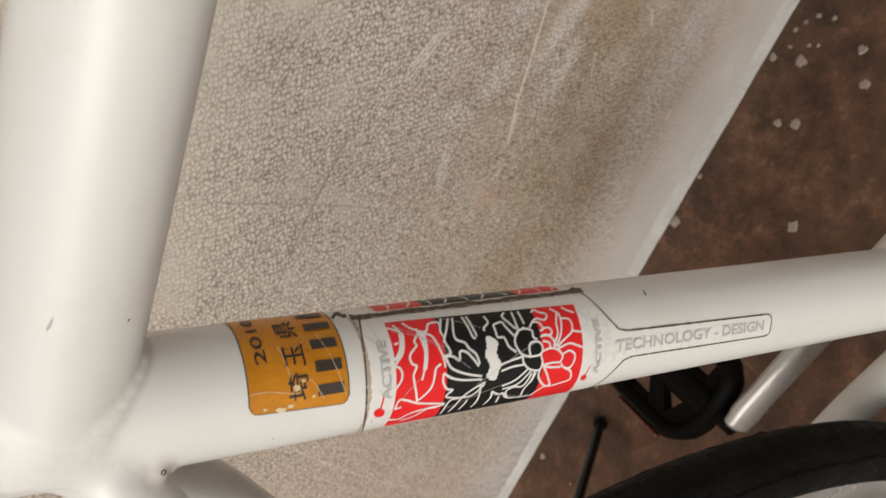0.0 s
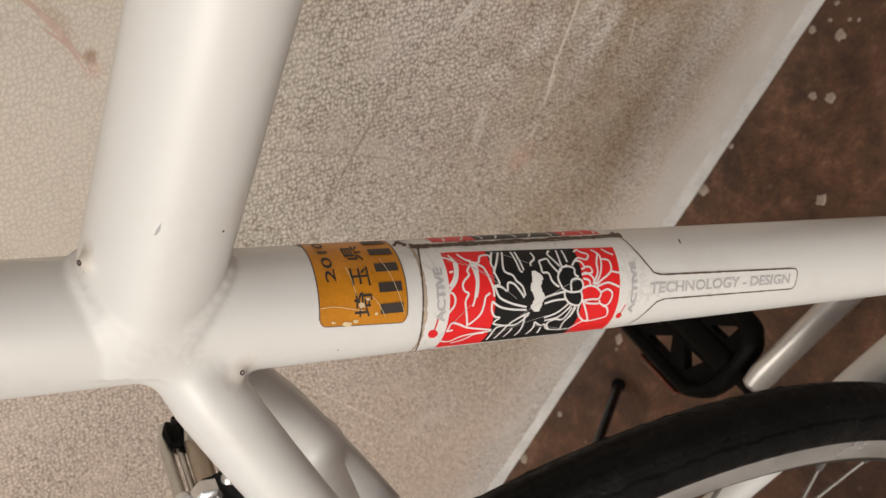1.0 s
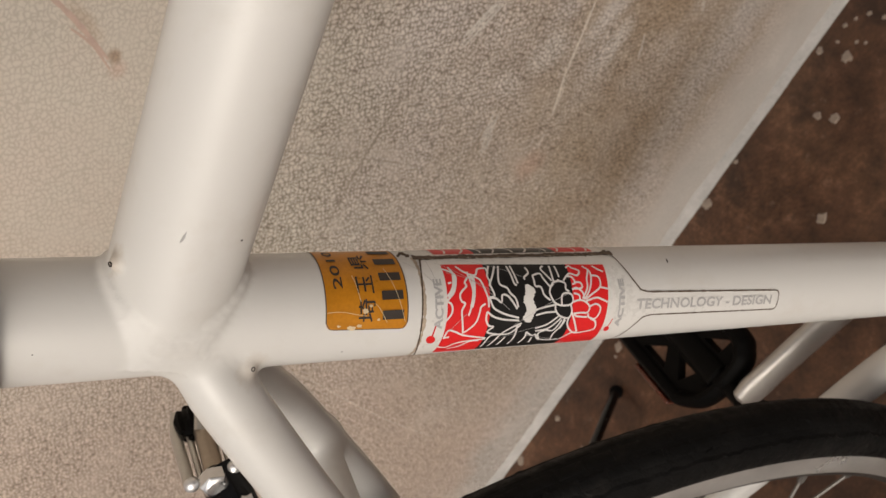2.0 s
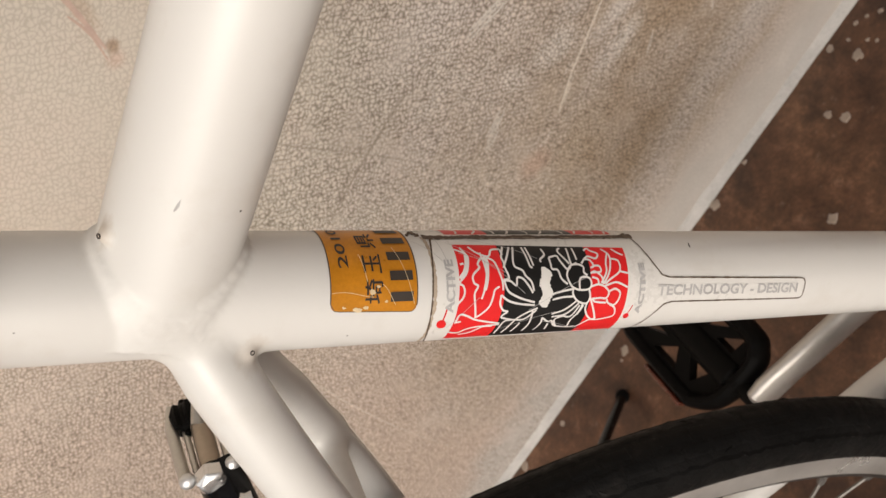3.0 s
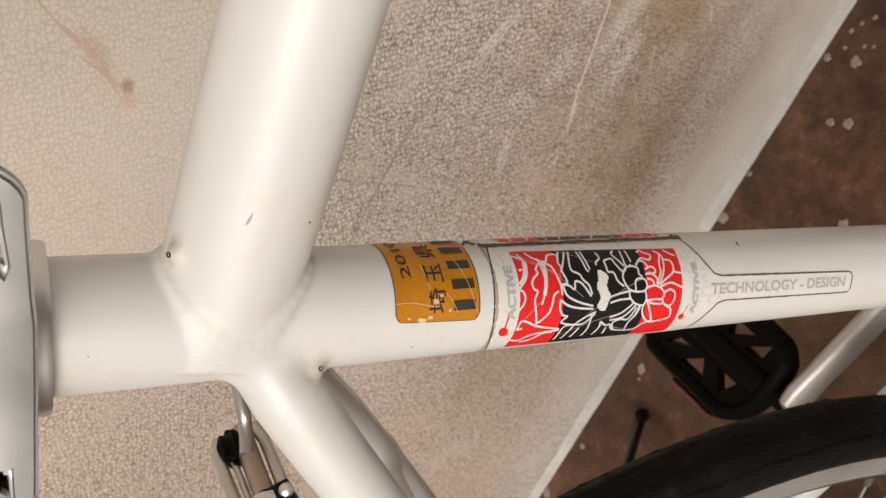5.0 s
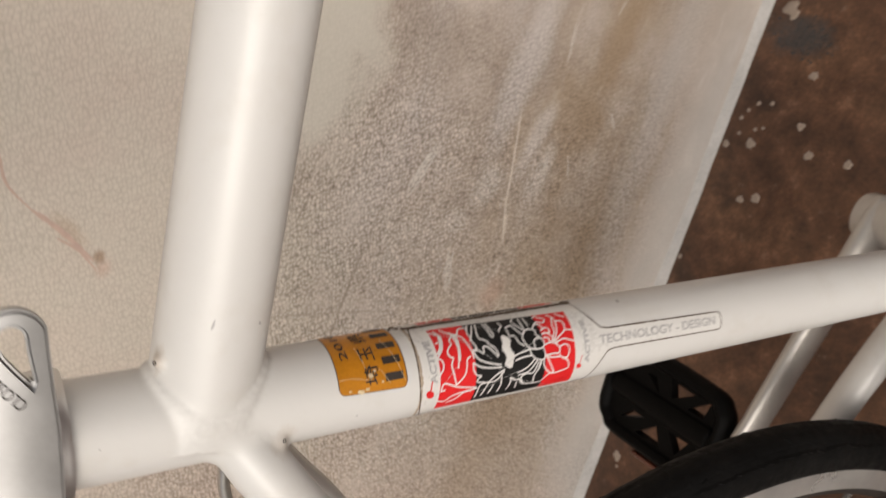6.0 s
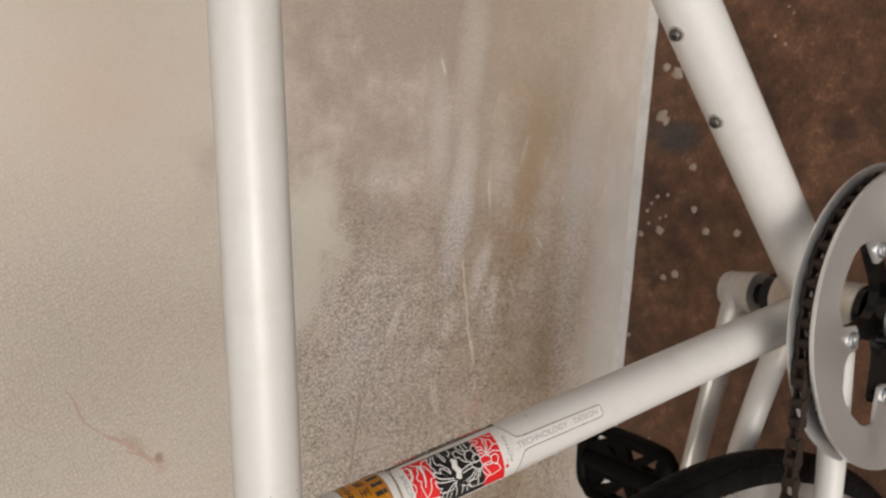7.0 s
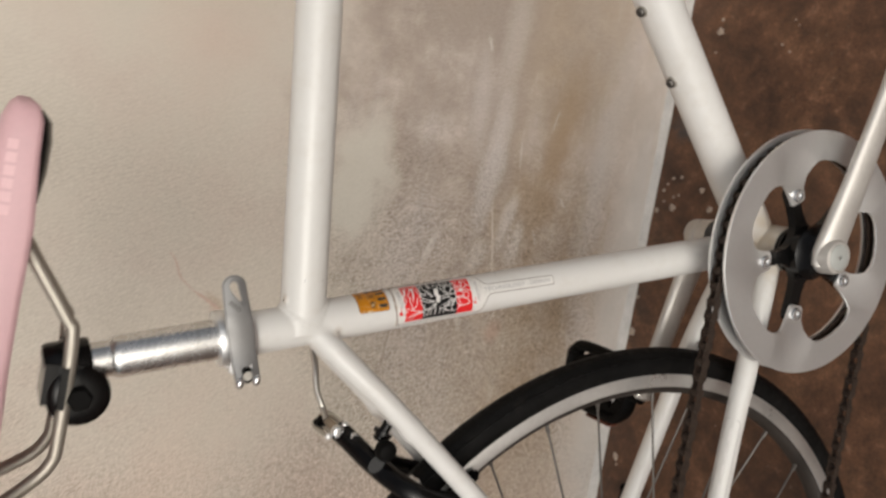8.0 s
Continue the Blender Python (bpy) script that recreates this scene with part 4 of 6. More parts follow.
    fine = [0.2428 + (0.379 - 0.2428) * q / 240 for q in range(241)]
    ribbon(bm, [(s, hi(s)) for s in fine], 0.00046, k, 0.55)
    ribbon(bm, [(s, lo(s)) for s in fine], 0.00046, k, 0.55)
    ribbon(bm, [(0.3797 - 0.0026 * abs((-42 + 135 * q / 90 - 25) / 67) ** 2.2, -42 + 135 * q / 90) for q in range(91)], 0.00050, k, 0.55)
    ribbon(bm, [(0.2428, 9 + 18 * q / 8) for q in range(9)], 0.00042, k)
    ribbon(bm, [(0.3100 + 0.0690 * q / 140, 95.4 + 0.8 * math.sin(q * 0.19) + 0.6 * math.sin(q * 0.55)) for q in range(141)], 0.0013, k, 0.8)
    ribbon(bm, [(0.3112 + 0.0680 * q / 140, 91.2 + 0.5 * math.sin(q * 0.23)) for q in range(141)], 0.00045, k + 0.00006, 1.3)
    part("grimy_edge", bm, GRIME, base, "brown grime along the decal's edge")
    bm = bmesh.new()
    ribbon(bm, [(0.3098 + 0.0700 * q / 140, 93.6 + 0.8 * math.sin(q * 0.13)) for q in range(141)], 0.0011, k - 0.00003, 0.8)
    ribbon(bm, [(0.3790, -42 + 134 * q / 60) for q in range(61)], 0.0010, k - 0.00003, 0.9)
    part("glue_stain", bm, STAIN, base, "pale brown glue stain")
    bm = bmesh.new()
    for q in range(26):
        s, d = 0.3095 + 0.003 * rng.random(), 92 + 8 * rng.random()
        bmesh.ops.create_icosphere(bm, subdivisions=1, radius=rng.uniform(0.0003, 0.0007), matrix=Matrix.Translation(on_tube(s, d, r)))
    for q in range(12):
        s, d = 0.3795 + 0.004 * rng.random(), 98 + 9 * rng.random()
        bmesh.ops.create_icosphere(bm, subdivisions=1, radius=rng.uniform(0.0002, 0.0006), matrix=Matrix.Translation(on_tube(s, d, r)))
    for q in range(70):
        s = 0.3105 + 0.068 * rng.random()
        bmesh.ops.create_icosphere(bm, subdivisions=1, radius=rng.uniform(0.00008, 0.00026), matrix=Matrix.Translation(on_tube(s, rng.choice((95.4, 95.0, 91.5, lo(s))) + rng.gauss(0, 1.2), r)))
    part("glue_crumbs", bm, GRIME, base, kind="stuff")
    # hair-thin scratches through the print
    bm = bmesh.new()
    for s0, d0, s1, d1 in ((0.3735, 84, 0.352, 26), (0.371, 70, 0.358, 48), (0.3665, 88, 0.347, 62), (0.3762, 92, 0.3735, 20), (0.374, -10, 0.366, 24), (0.350, 8, 0.332, 40), (0.344, -8, 0.328, -30), (0.358, -18, 0.341, 4), (0.383, 86, 0.3755, 58)):
        ribbon(bm, [(s0 + (s1 - s0) * q / 14, d0 + (d1 - d0) * q / 14 + 2.5 * math.sin(q * 0.22)) for q in range(15)], 0.00012, k + 0.00016)
    part("scratches", bm, DECALSILVER, base, "hair-thin pale scratches")


frame_decal()


def paint_chips():
    rng = random.Random(3)
    spots = [on_tube(0.2895, 78), on_tube(0.4745, 10), on_tube(0.4355, -30), on_tube(0.401, -14)]
    dirs = [spots[0] - on_tube(0.2895, 78, 0), spots[1] - on_tube(0.4745, 10, 0), spots[2] - on_tube(0.4355, -30, 0), spots[3] - on_tube(0.401, -14, 0)]
    for q, d, w, h in zip(spots, dirs, (0.0014, 0.0002, 0.0004, 0.0003), (0.00030, 0.0002, 0.0002, 0.0002)):
        bm = bmesh.new()
        d = d.normalized()
        side = d.cross(Vector((0.3, 0.1, 1))).normalized()
        oth = d.cross(side)
        bm.faces.new([bm.verts.new(q + d * 0.0001 + side * w * math.cos(k * 0.785) * rng.uniform(0.6, 1.1) + oth * h * math.sin(k * 0.785)) for k in range(8)])
        part("paint_chip", bm, HOLE, FRAME)


paint_chips()


def top_tube_scuffs():
    """A dull scuff and a dark speck on the flank of the top tube."""
    up = Vector((-TOPD.z, 0, TOPD.x))
    for d, lift, w, h, mat in ((0.0335, 0.0048, 0.0018, 0.0004, DECALSILVER), (0.0330, -0.0085, 0.0003, 0.0003, HOLE)):
        side = math.sqrt(TOPR ** 2 - lift ** 2) + 0.00012
        bm = bmesh.new()
        bm.faces.new([bm.verts.new(TOP0 + TOPD * (d + w * math.cos(k * 0.785)) + up * (lift + (h * math.sin(k * 0.785) - 0.3 * w * math.cos(k * 0.785))) + Vector((0, -side, 0))) for k in range(8)])
        part("scuff", bm, mat, FRAME)


top_tube_scuffs()


# ---- seat post, clamp and saddle ----
def seat_parts():
    bm = bmesh.new()
    line = [on_tube(s, 0, 0) for s in (0.47, 0.565, 0.569, 0.5705, 0.588)]
    sweep(bm, line, [0.0135, 0.0135, 0.0130, 0.0116, 0.0116], 40)
    part("seat_post", bm, POST, BIKE, "polished aluminium seat post with faint scratches")
    ax = (on_tube(1, 0, 0) - on_tube(0, 0, 0)).normalized()
    bm = bmesh.new()
    lathe(bm, on_tube(0.481, 0, 0), ax, [(0.0151, 0.0), (0.0180, 0.0), (0.0186, 0.0012), (0.0186, 0.0175), (0.0190, 0.0185), (0.0190, 0.0225), (0.0184, 0.0240), (0.0155, 0.0245), (0.0136, 0.0245)], 48)
    clamp = part("seat_clamp", bm, SATIN, BIKE, "silver quick-release seat clamp, closed")
    # clamp ears and cross bolt behind the tube
    for d in (-112, -68):
        bm = bmesh.new()
        c = on_tube(0.4935, d, 0.020)
        bmesh.ops.create_cube(bm, size=1.0, matrix=Matrix.Translation(c) @ Matrix.Rotation(-(TA - 1.5708), 4, "Y") @ Matrix.Diagonal((0.010, 0.0065, 0.013, 1)))
        bmesh.ops.bevel(bm, geom=bm.edges[:], offset=0.0015, segments=2, affect="EDGES")
        part("clamp_ear", bm, SATIN, clamp)
    # lever: a straight strap with a drop-shaped hole in its bent tip, forked at its hinge
    REST, BREAK = 8.0, 0.015
    tq = radians(REST)
    along = P(math.cos(tq) * math.sin(TA), -math.cos(tq) * math.cos(TA), -math.sin(tq)) - P(0, 0)
    outw = P(math.sin(tq) * math.sin(TA), -math.sin(tq) * math.cos(TA), math.cos(tq)) - P(0, 0)

    def lever_face(x, y, z=0.0023):
        q = on_tube(0.4925 + y, REST, 0.0205) + along * x + outw * (z + 5.0 * min(0.0, x) ** 2)
        if x > BREAK:
            q += outw * (BREAK - x) * 0.10
        return q

    def bow(x, y):
        return -7.0 * y * y

    bm = bmesh.new()
    c = lever_face(-0.0235, 0.0, -0.004)
    lathe(bm, c + outw * 0.002, (0, 1, 0), [(0.0030, -0.004), (0.0034, -0.003), (0.0034, 0.004), (0.0024, 0.005), (0.0024, 0.048), (0.0052, 0.049), (0.0052, 0.054), (0.0040, 0.055)], 20)
    part("cross_bolt", bm, STEEL, clamp)
    bm = bmesh.new()
    bmesh.ops.create_cube(bm, size=1.0, matrix=Matrix.Translation(c + outw * 0.002) @ Matrix.Rotation(-(TA - 1.5708), 4, "Y") @ Matrix.Diagonal((0.010, 0.007, 0.0055, 1)))
    bmesh.ops.bevel(bm, geom=bm.edges[:], offset=0.0010, segments=2, affect="EDGES")
    part("cam_block", bm, BLACK, clamp, "black cam block in the lever's fork")
    half = [(-0.0255, 0.0080), (-0.018, 0.0083), (0.0, 0.0087), (0.012, 0.0088), (0.020, 0.0083), (0.031, 0.0079)]
    outline = [(x, -y) for x, y in half]
    outline += [(0.0338 + 0.0080 * math.cos(q), -0.0002 + 0.0080 * math.sin(q)) for q in [radians(-72 + 14.4 * k) for k in range(11)]]
    outline += half[::-1] + [(-0.0275, 0.0070), (-0.0275, 0.0032), (-0.0180, 0.0030), (-0.0180, -0.0030), (-0.0275, -0.0032), (-0.0275, -0.0070)]
    hole = [(0.0345 + 0.0030 * math.cos(q), 0.0002 + 0.0030 * math.sin(q)) for q in [radians(-95 + 20 * k) for k in range(11)]]
    hole += [(0.0305, 0.0020), (0.0270, -0.0004), (0.0230, -0.0034), (0.0240, -0.0038), (0.0275, -0.0034), (0.0315, -0.0029)]
    bm = bmesh.new()
    slab(bm, outline, [hole[::-1]], (0, 0, 0), (1, 0, 0), (0, 1, 0), 0.0046)
    rims = [e for e in bm.edges if len(e.link_faces) == 2 and e.calc_face_angle(0) > 0.9]
    bmesh.ops.bevel(bm, geom=rims, offset=0.0009, segments=3, affect="EDGES", clamp_overlap=True)
    for _ in range(3):
        long_edges = [e for e in bm.edges if e.calc_length() > 0.0030]
        bmesh.ops.subdivide_edges(bm, edges=long_edges, cuts=1)
    bmesh.ops.triangulate(bm, faces=bm.faces[:])
    for v in bm.verts:
        v.co = lever_face(v.co.x, v.co.y, v.co.z + bow(v.co.x, v.co.y))
    part("lever", bm, LEVER, clamp, "polished lever stamped with a word")
    for y in (-0.0055, 0.0055):
        bm = bmesh.new()
        bmesh.ops.create_uvsphere(bm, u_segments=16, v_segments=10, radius=1.0, matrix=Matrix.Translation(lever_face(-0.0275, y, -0.0005)) @ Matrix.Diagonal((0.0042, 0.0036, 0.0030, 1)))
        part("hinge_knuckle", bm, SILVER, clamp, "silver hinge knuckle")
    print_text("stamped_word", "CLOSE", lambda u, v: lever_face(0.0193 + 0.0068 * u - 0.0018 * v, -0.0022 + 0.0058 * u + 0.0021 * v, 0.0026 - 7.0 * (-0.0022 + 0.0058 * u + 0.0021 * v) ** 2), HOLE, clamp, 0.0)


seat_parts()


def saddle():
    # upper shell, built in sections from the nose to the tail
    secs = [(0.003, 0.624, 0.005, 0.006), (-0.001, 0.628, 0.0145, 0.0155), (-0.010, 0.6315, 0.0190, 0.0220), (-0.03, 0.634, 0.0208, 0.0250), (-0.07, 0.633, 0.0225, 0.0265), (-0.11, 0.634, 0.0275, 0.026), (-0.15, 0.636, 0.039, 0.027), (-0.19, 0.640, 0.060, 0.031), (-0.225, 0.645, 0.074, 0.036), (-0.25, 0.648, 0.077, 0.036), (-0.268, 0.648, 0.066, 0.027), (-0.276, 0.645, 0.045, 0.018)]
    bm = bmesh.new()
    rings = []
    n = 28
    for a, b, w, h in secs:
        ring = []
        for k in range(n + 1):
            q = math.pi * k / n
            x = math.cos(q)
            ring.append(bm.verts.new(P(a, b - h + h * (max(0.0, math.sin(q)) ** 0.55), w * (abs(x) ** 0.8) * (1 if x > 0 else -1))))
        rings.append(ring)
    for r0, r1 in zip(rings, rings[1:]):
        for k in range(n):
            bm.faces.new((r0[k], r0[k + 1], r1[k + 1], r1[k]))
    bm.faces.new(rings[0])
    bm.faces.new(rings[-1])
    for r0, r1 in zip(rings, rings[1:]):
        bm.faces.new((r0[0], r1[0], r1[-1], r0[-1]))
    bmesh.ops.subdivide_edges(bm, edges=bm.edges[:], cuts=1, use_grid_fill=True, smooth=0.6)
    body = part("saddle", bm, PINK, BIKE, "pink vinyl saddle on steel rails")
    body.data.set_sharp_from_angle(angle=radians(180))
    bm = bmesh.new()
    rings = []
    for a, b, w, deep in ((-0.0035, 0.6135, 0.0140, 0.0035), (-0.010, 0.6110, 0.0186, 0.0068), (-0.022, 0.6105, 0.0204, 0.0078), (-0.040, 0.6098, 0.0212, 0.0066), (-0.058, 0.6090, 0.0205, 0.0030)):
        ring = []
        for k in range(17):
            q = math.pi * k / 16
            ring.append(bm.verts.new(P(a + 0.0006, b - deep * math.sin(q), (w - 0.0010) * math.cos(q))))
        rings.append(ring)
    for r0, r1 in zip(rings, rings[1:]):
        for k in range(16):
            bm.faces.new((r0[k], r0[k + 1], r1[k + 1], r1[k]))
        bm.faces.new((r0[0], r1[0], r1[-1], r0[-1]))
    bm.faces.new(rings[0])
    bm.faces.new(rings[-1])
    part("base_shell", bm, GLOSSBLACK, body, "black plastic saddle base")
    for sd in (1, -1):
        bm = bmesh.new()
        sweep(bm, spline([P(-0.045, 0.622, sd * 0.006), P(-0.076, 0.611, sd * 0.013), P(-0.119, 0.5830, sd * 0.0205), P(-0.133, 0.5772, sd * 0.022), P(-0.194, 0.5765, sd * 0.022), P(-0.2085, 0.5785, sd * 0.0222), P(-0.2205, 0.5880, sd * 0.023), P(-0.238, 0.612, sd * 0.030)], 8), 0.0040, 16)
        part("rail", bm, RAIL, body, "dull steel saddle rail")
    def flank(a, b):
        """How far out the saddle's skin lies at a place on its flank."""
        xs = [q[0] for q in secs][::-1]
        top, w, h = (float(np.interp(a, xs, [q[m] for q in secs][::-1])) for m in (1, 2, 3))
        rise = min(1.0, max(0.0, (b - top + h) / h)) ** (1 / 0.55)
        return w * math.sqrt(1 - rise * rise) ** 0.8

    # printed marks on the flank, not legible
    for k in range(6):
        bm = bmesh.new()
        a0 = -0.022 - 0.0075 * k
        for q in range(1):
            c = [P(a, b, flank(a, b)) for a, b in ((a0, 0.6205), (a0 - 0.0056, 0.6205), (a0 - 0.0056, 0.6235), (a0 - 0.0056, 0.6262), (a0, 0.6262), (a0, 0.6235))]
            d = Vector((0, -0.0003, 0.0001))
            bm.faces.new([bm.verts.new(x + d) for x in c])
        part("printed_bar", bm, PALEPINK, body)
    # clamp on the seat post
    ax = (on_tube(1, 0, 0) - on_tube(0, 0, 0)).normalized()
    bm = bmesh.new()
    lathe(bm, on_tube(0.5815, 0, 0), ax, [(0.0115, 0), (0.0150, 0.0005), (0.0158, 0.0025), (0.0158, 0.024), (0.0150, 0.027), (0.010, 0.028)], 32)
    head = part("saddle_clamp", bm, GLOSSBLACK, BIKE, "black steel saddle clamp")
    for sd in (1, -1):
        bm = bmesh.new()
        lathe(bm, P(-0.168, 0.5685, sd * 0.010), (0, -sd, 0), [(0.0185, 0), (0.0190, 0.002), (0.0185, 0.008), (0.0155, 0.011), (0.0090, 0.012)], 36)
        part("serrated_plate", bm, GLOSSBLACK, head)
        bm = bmesh.new()
        lathe(bm, P(-0.168, 0.5685, sd * 0.022), (0, -sd, 0), [(0.0075, 0), (0.0075, 0.005), (0.0065, 0.006)], 6)
        part("nut", bm, BLACK, head)
    bm = bmesh.new()
    box(bm, tuple(P(-0.183, 0.568, 0.0275)), tuple(P(-0.141, 0.589, -0.0275)), 0.0085)
    part("clamp_block", bm, GLOSSBLACK, head)


saddle()


# ---- rear wheel ----
HUB = (-0.432, 0.0705)


def wheel():
    c = P(*HUB)
    bm = bmesh.new()
    prof = []
    for k in range(21):
        q = radians(-128 + 256 * k / 20)
        prof.append((0.3130 + 0.0140 * math.cos(q), 0.0136 * math.sin(q)))
    prof += [(0.3030, 0.0080), (0.3030, -0.0080)]
    lathe(bm, c, (0, 1, 0), prof, 160, closed=True)
    for v in bm.verts:
        d = v.co - c
        rr = math.hypot(d.x, d.z)
        if rr > 0.312:
            ang = math.atan2(d.z, d.x)
            v.co += d.normalized() * 0.0005 * noise.noise(Vector((math.cos(ang) * 30, math.sin(ang) * 30, d.y * 150)))
    tyre = part("rear_wheel", bm, RUBBER, BIKE, "rear wheel with a worn, cracked black tyre and silver rim")
    tyre.name = "rear_wheel"
    # raised tread blocks and sidewall cracks
    rng = random.Random(5)
    bm = bmesh.new()
    for row, off, deg in ((0, 0.0, 0), (1, 0.0062, 30), (-1, -0.0062, -30)):
        for k in range(150):
            t = 6.28318 * (k + 0.5 * (row != 0)) / 150
            q = radians(deg)
            rad = 0.3130 + 0.01425 * math.cos(q)
            w = 0.0026
            e = [Vector((math.cos(t), 0, math.sin(t))), Vector((-math.sin(t), 0, math.cos(t)))]
            nrm = (e[0] * math.cos(q) + Vector((0, math.sin(q), 0))).normalized()
            across = e[1].cross(nrm)
            o = c + e[0] * rad + Vector((0, 0.0138 * math.sin(q), 0))
            vs = [bm.verts.new(o + e[1] * x * 0.0060 + across * y * w - nrm * 0.0006) for x, y in ((-1, -1), (1, -1), (1, 1), (-1, 1))]
            vt = [bm.verts.new(o + e[1] * x * 0.0058 + across * y * w * 0.9 - nrm * 0.0004) for x, y in ((-1, -1), (1, -1), (1, 1), (-1, 1))]
            bm.faces.new(vt)
            for j in range(4):
                bm.faces.new((vs[j], vs[(j + 1) % 4], vt[(j + 1) % 4], vt[j]))
    tagged(part("tread", bm, RUBBER, tyre, "low worn tread blocks"), kind="stuff")
    # frayed crack line along the flank
    bm = bmesh.new()
    for sd in (1, -1):
        prev = None
        for k in range(700):
            t = 6.28318 * k / 700
            e = Vector((math.cos(t), 0, math.sin(t)))
            wob = 0.0016 * noise.noise(Vector((k * 0.16, sd, 0))) + 0.0014 * noise.noise(Vector((k * 0.7, sd, 3)))
            q = radians(60) + wob / 0.0137
            lift = 0.0006 + 0.0011 * max(0.0, noise.noise(Vector((k * 0.5, 9, sd))))
            pr = []
            for dq, lf in ((-0.12, 0.0), (0.0, lift), (0.02, -0.0004)):
                pr.append(bm.verts.new(c + e * (0.3130 + (0.0139 + lf) * math.cos(q + dq)) + Vector((0, -sd * (0.0135 + lf) * math.sin(q + dq), 0))))
            if prev:
                for j in range(2):
                    bm.faces.new((prev[j], prev[j + 1], pr[j + 1], pr[j]))
            prev = pr
    for k in range(150):
        t = 6.28318 * (k + rng.random()) / 150
        e, g = Vector((math.cos(t), 0, math.sin(t))), Vector((-math.sin(t), 0, math.cos(t)))
        q0 = radians(rng.uniform(18, 52)) * rng.choice((1, -1))
        ln, wd = rng.uniform(0.06, 0.22), rng.uniform(0.0003, 0.0009)
        tilt = rng.uniform(-0.003, 0.003)
        pts = []
        for dq, dw, lf in ((-ln, 0, -0.0003), (0, wd, 0.0002), (ln, 0, -0.0003), (0, -wd, 0.0006)):
            q = q0 + dq
            pts.append(bm.verts.new(c + e * (0.3130 + (0.0141 + lf) * math.cos(q)) + Vector((0, -(0.0137 + lf) * math.sin(q), 0)) + g * (dw + tilt * dq / ln)))
        bm.faces.new(pts)
    tagged(part("flank_cracks", bm, RUBBER, tyre, "frayed crack line on the tyre's flank"), kind="stuff")
    bm = bmesh.new()
    lathe(bm, c, (0, 1, 0), [(0.3072, 0.0112), (0.3072, 0.0094), (0.3015, 0.0094), (0.3015, -0.0094), (0.3072, -0.0094), (0.3072, -0.0112), (0.3064, -0.0117), (0.2945, -0.0112), (0.2920, -0.0085), (0.2905, -0.003), (0.2905, 0.003), (0.2920, 0.0085), (0.2945, 0.0112), (0.3064, 0.0117)], 160, closed=True)
    rim = part("rim", bm, RIMMAT, tyre, "silver alloy rim with scuffed brake track")
    bm = bmesh.new()
    lathe(bm, c, (0, 1, 0), [(0.2946, 0.0109), (0.2905, 0.0092), (0.2872, 0.0045), (0.2866, 0.0), (0.2872, -0.0045), (0.2905, -0.0092), (0.2946, -0.0109), (0.2960, 0.0)], 160, closed=True)
    part("spoke_bed", bm, BED, rim, "dark spoke bed of the rim")
    bm = bmesh.new()
    lathe(bm, c + Vector((0, 0.062, 0)), (0, -1, 0), [(0.004, -0.012), (0.0075, -0.012), (0.0075, 0.0), (0.016, 0.024), (0.027, 0.027), (0.027, 0.030), (0.014, 0.034), (0.013, 0.062), (0.014, 0.086), (0.024, 0.089), (0.024, 0.092), (0.017, 0.096), (0.017, 0.118), (0.0075, 0.122), (0.0075, 0.136), (0.004, 0.136)], 40)
    part("hub", bm, SATIN, tyre, "silver hub")
    bm = bmesh.new()
    for k, rr in enumerate((0.034, 0.031, 0.029, 0.027, 0.025, 0.022)):
        lathe(bm, c + Vector((0, -0.036 - 0.0045 * k, 0)), (0, -1, 0), [(0.016, 0), (rr, 0), (rr, 0.002), (0.016, 0.002)], 48, closed=True)
    part("sprockets", bm, CHAINMAT, tyre, "oily steel sprockets")
    for k in range(32):
        bm = bmesh.new()
        t = 6.28318 * (k + 0.50) / 32
        sd = 1 if k % 2 else -1
        cross = (1 if (k // 2) % 2 else -1) * radians(62)
        h = c + Vector((0.0255 * math.cos(t + cross), sd * 0.033, 0.0255 * math.sin(t + cross)))
        e = c + Vector((0.2910 * math.cos(t), sd * 0.002, 0.2910 * math.sin(t)))
        sweep(bm, [h, e], 0.0010, 6)
        part("spoke", bm, SPOKE, tyre)
        bm = bmesh.new()
        d = (e - h).normalized()
        sweep(bm, [e - d * 0.012, e - d * 0.011, e + d * 0.001], [0.0014, 0.0019, 0.0019], 8)
        part("spoke_nipple", bm, SPOKE, tyre)


wheel()


# ---- crankset, chain and pedal ----
CR = radians(-8)


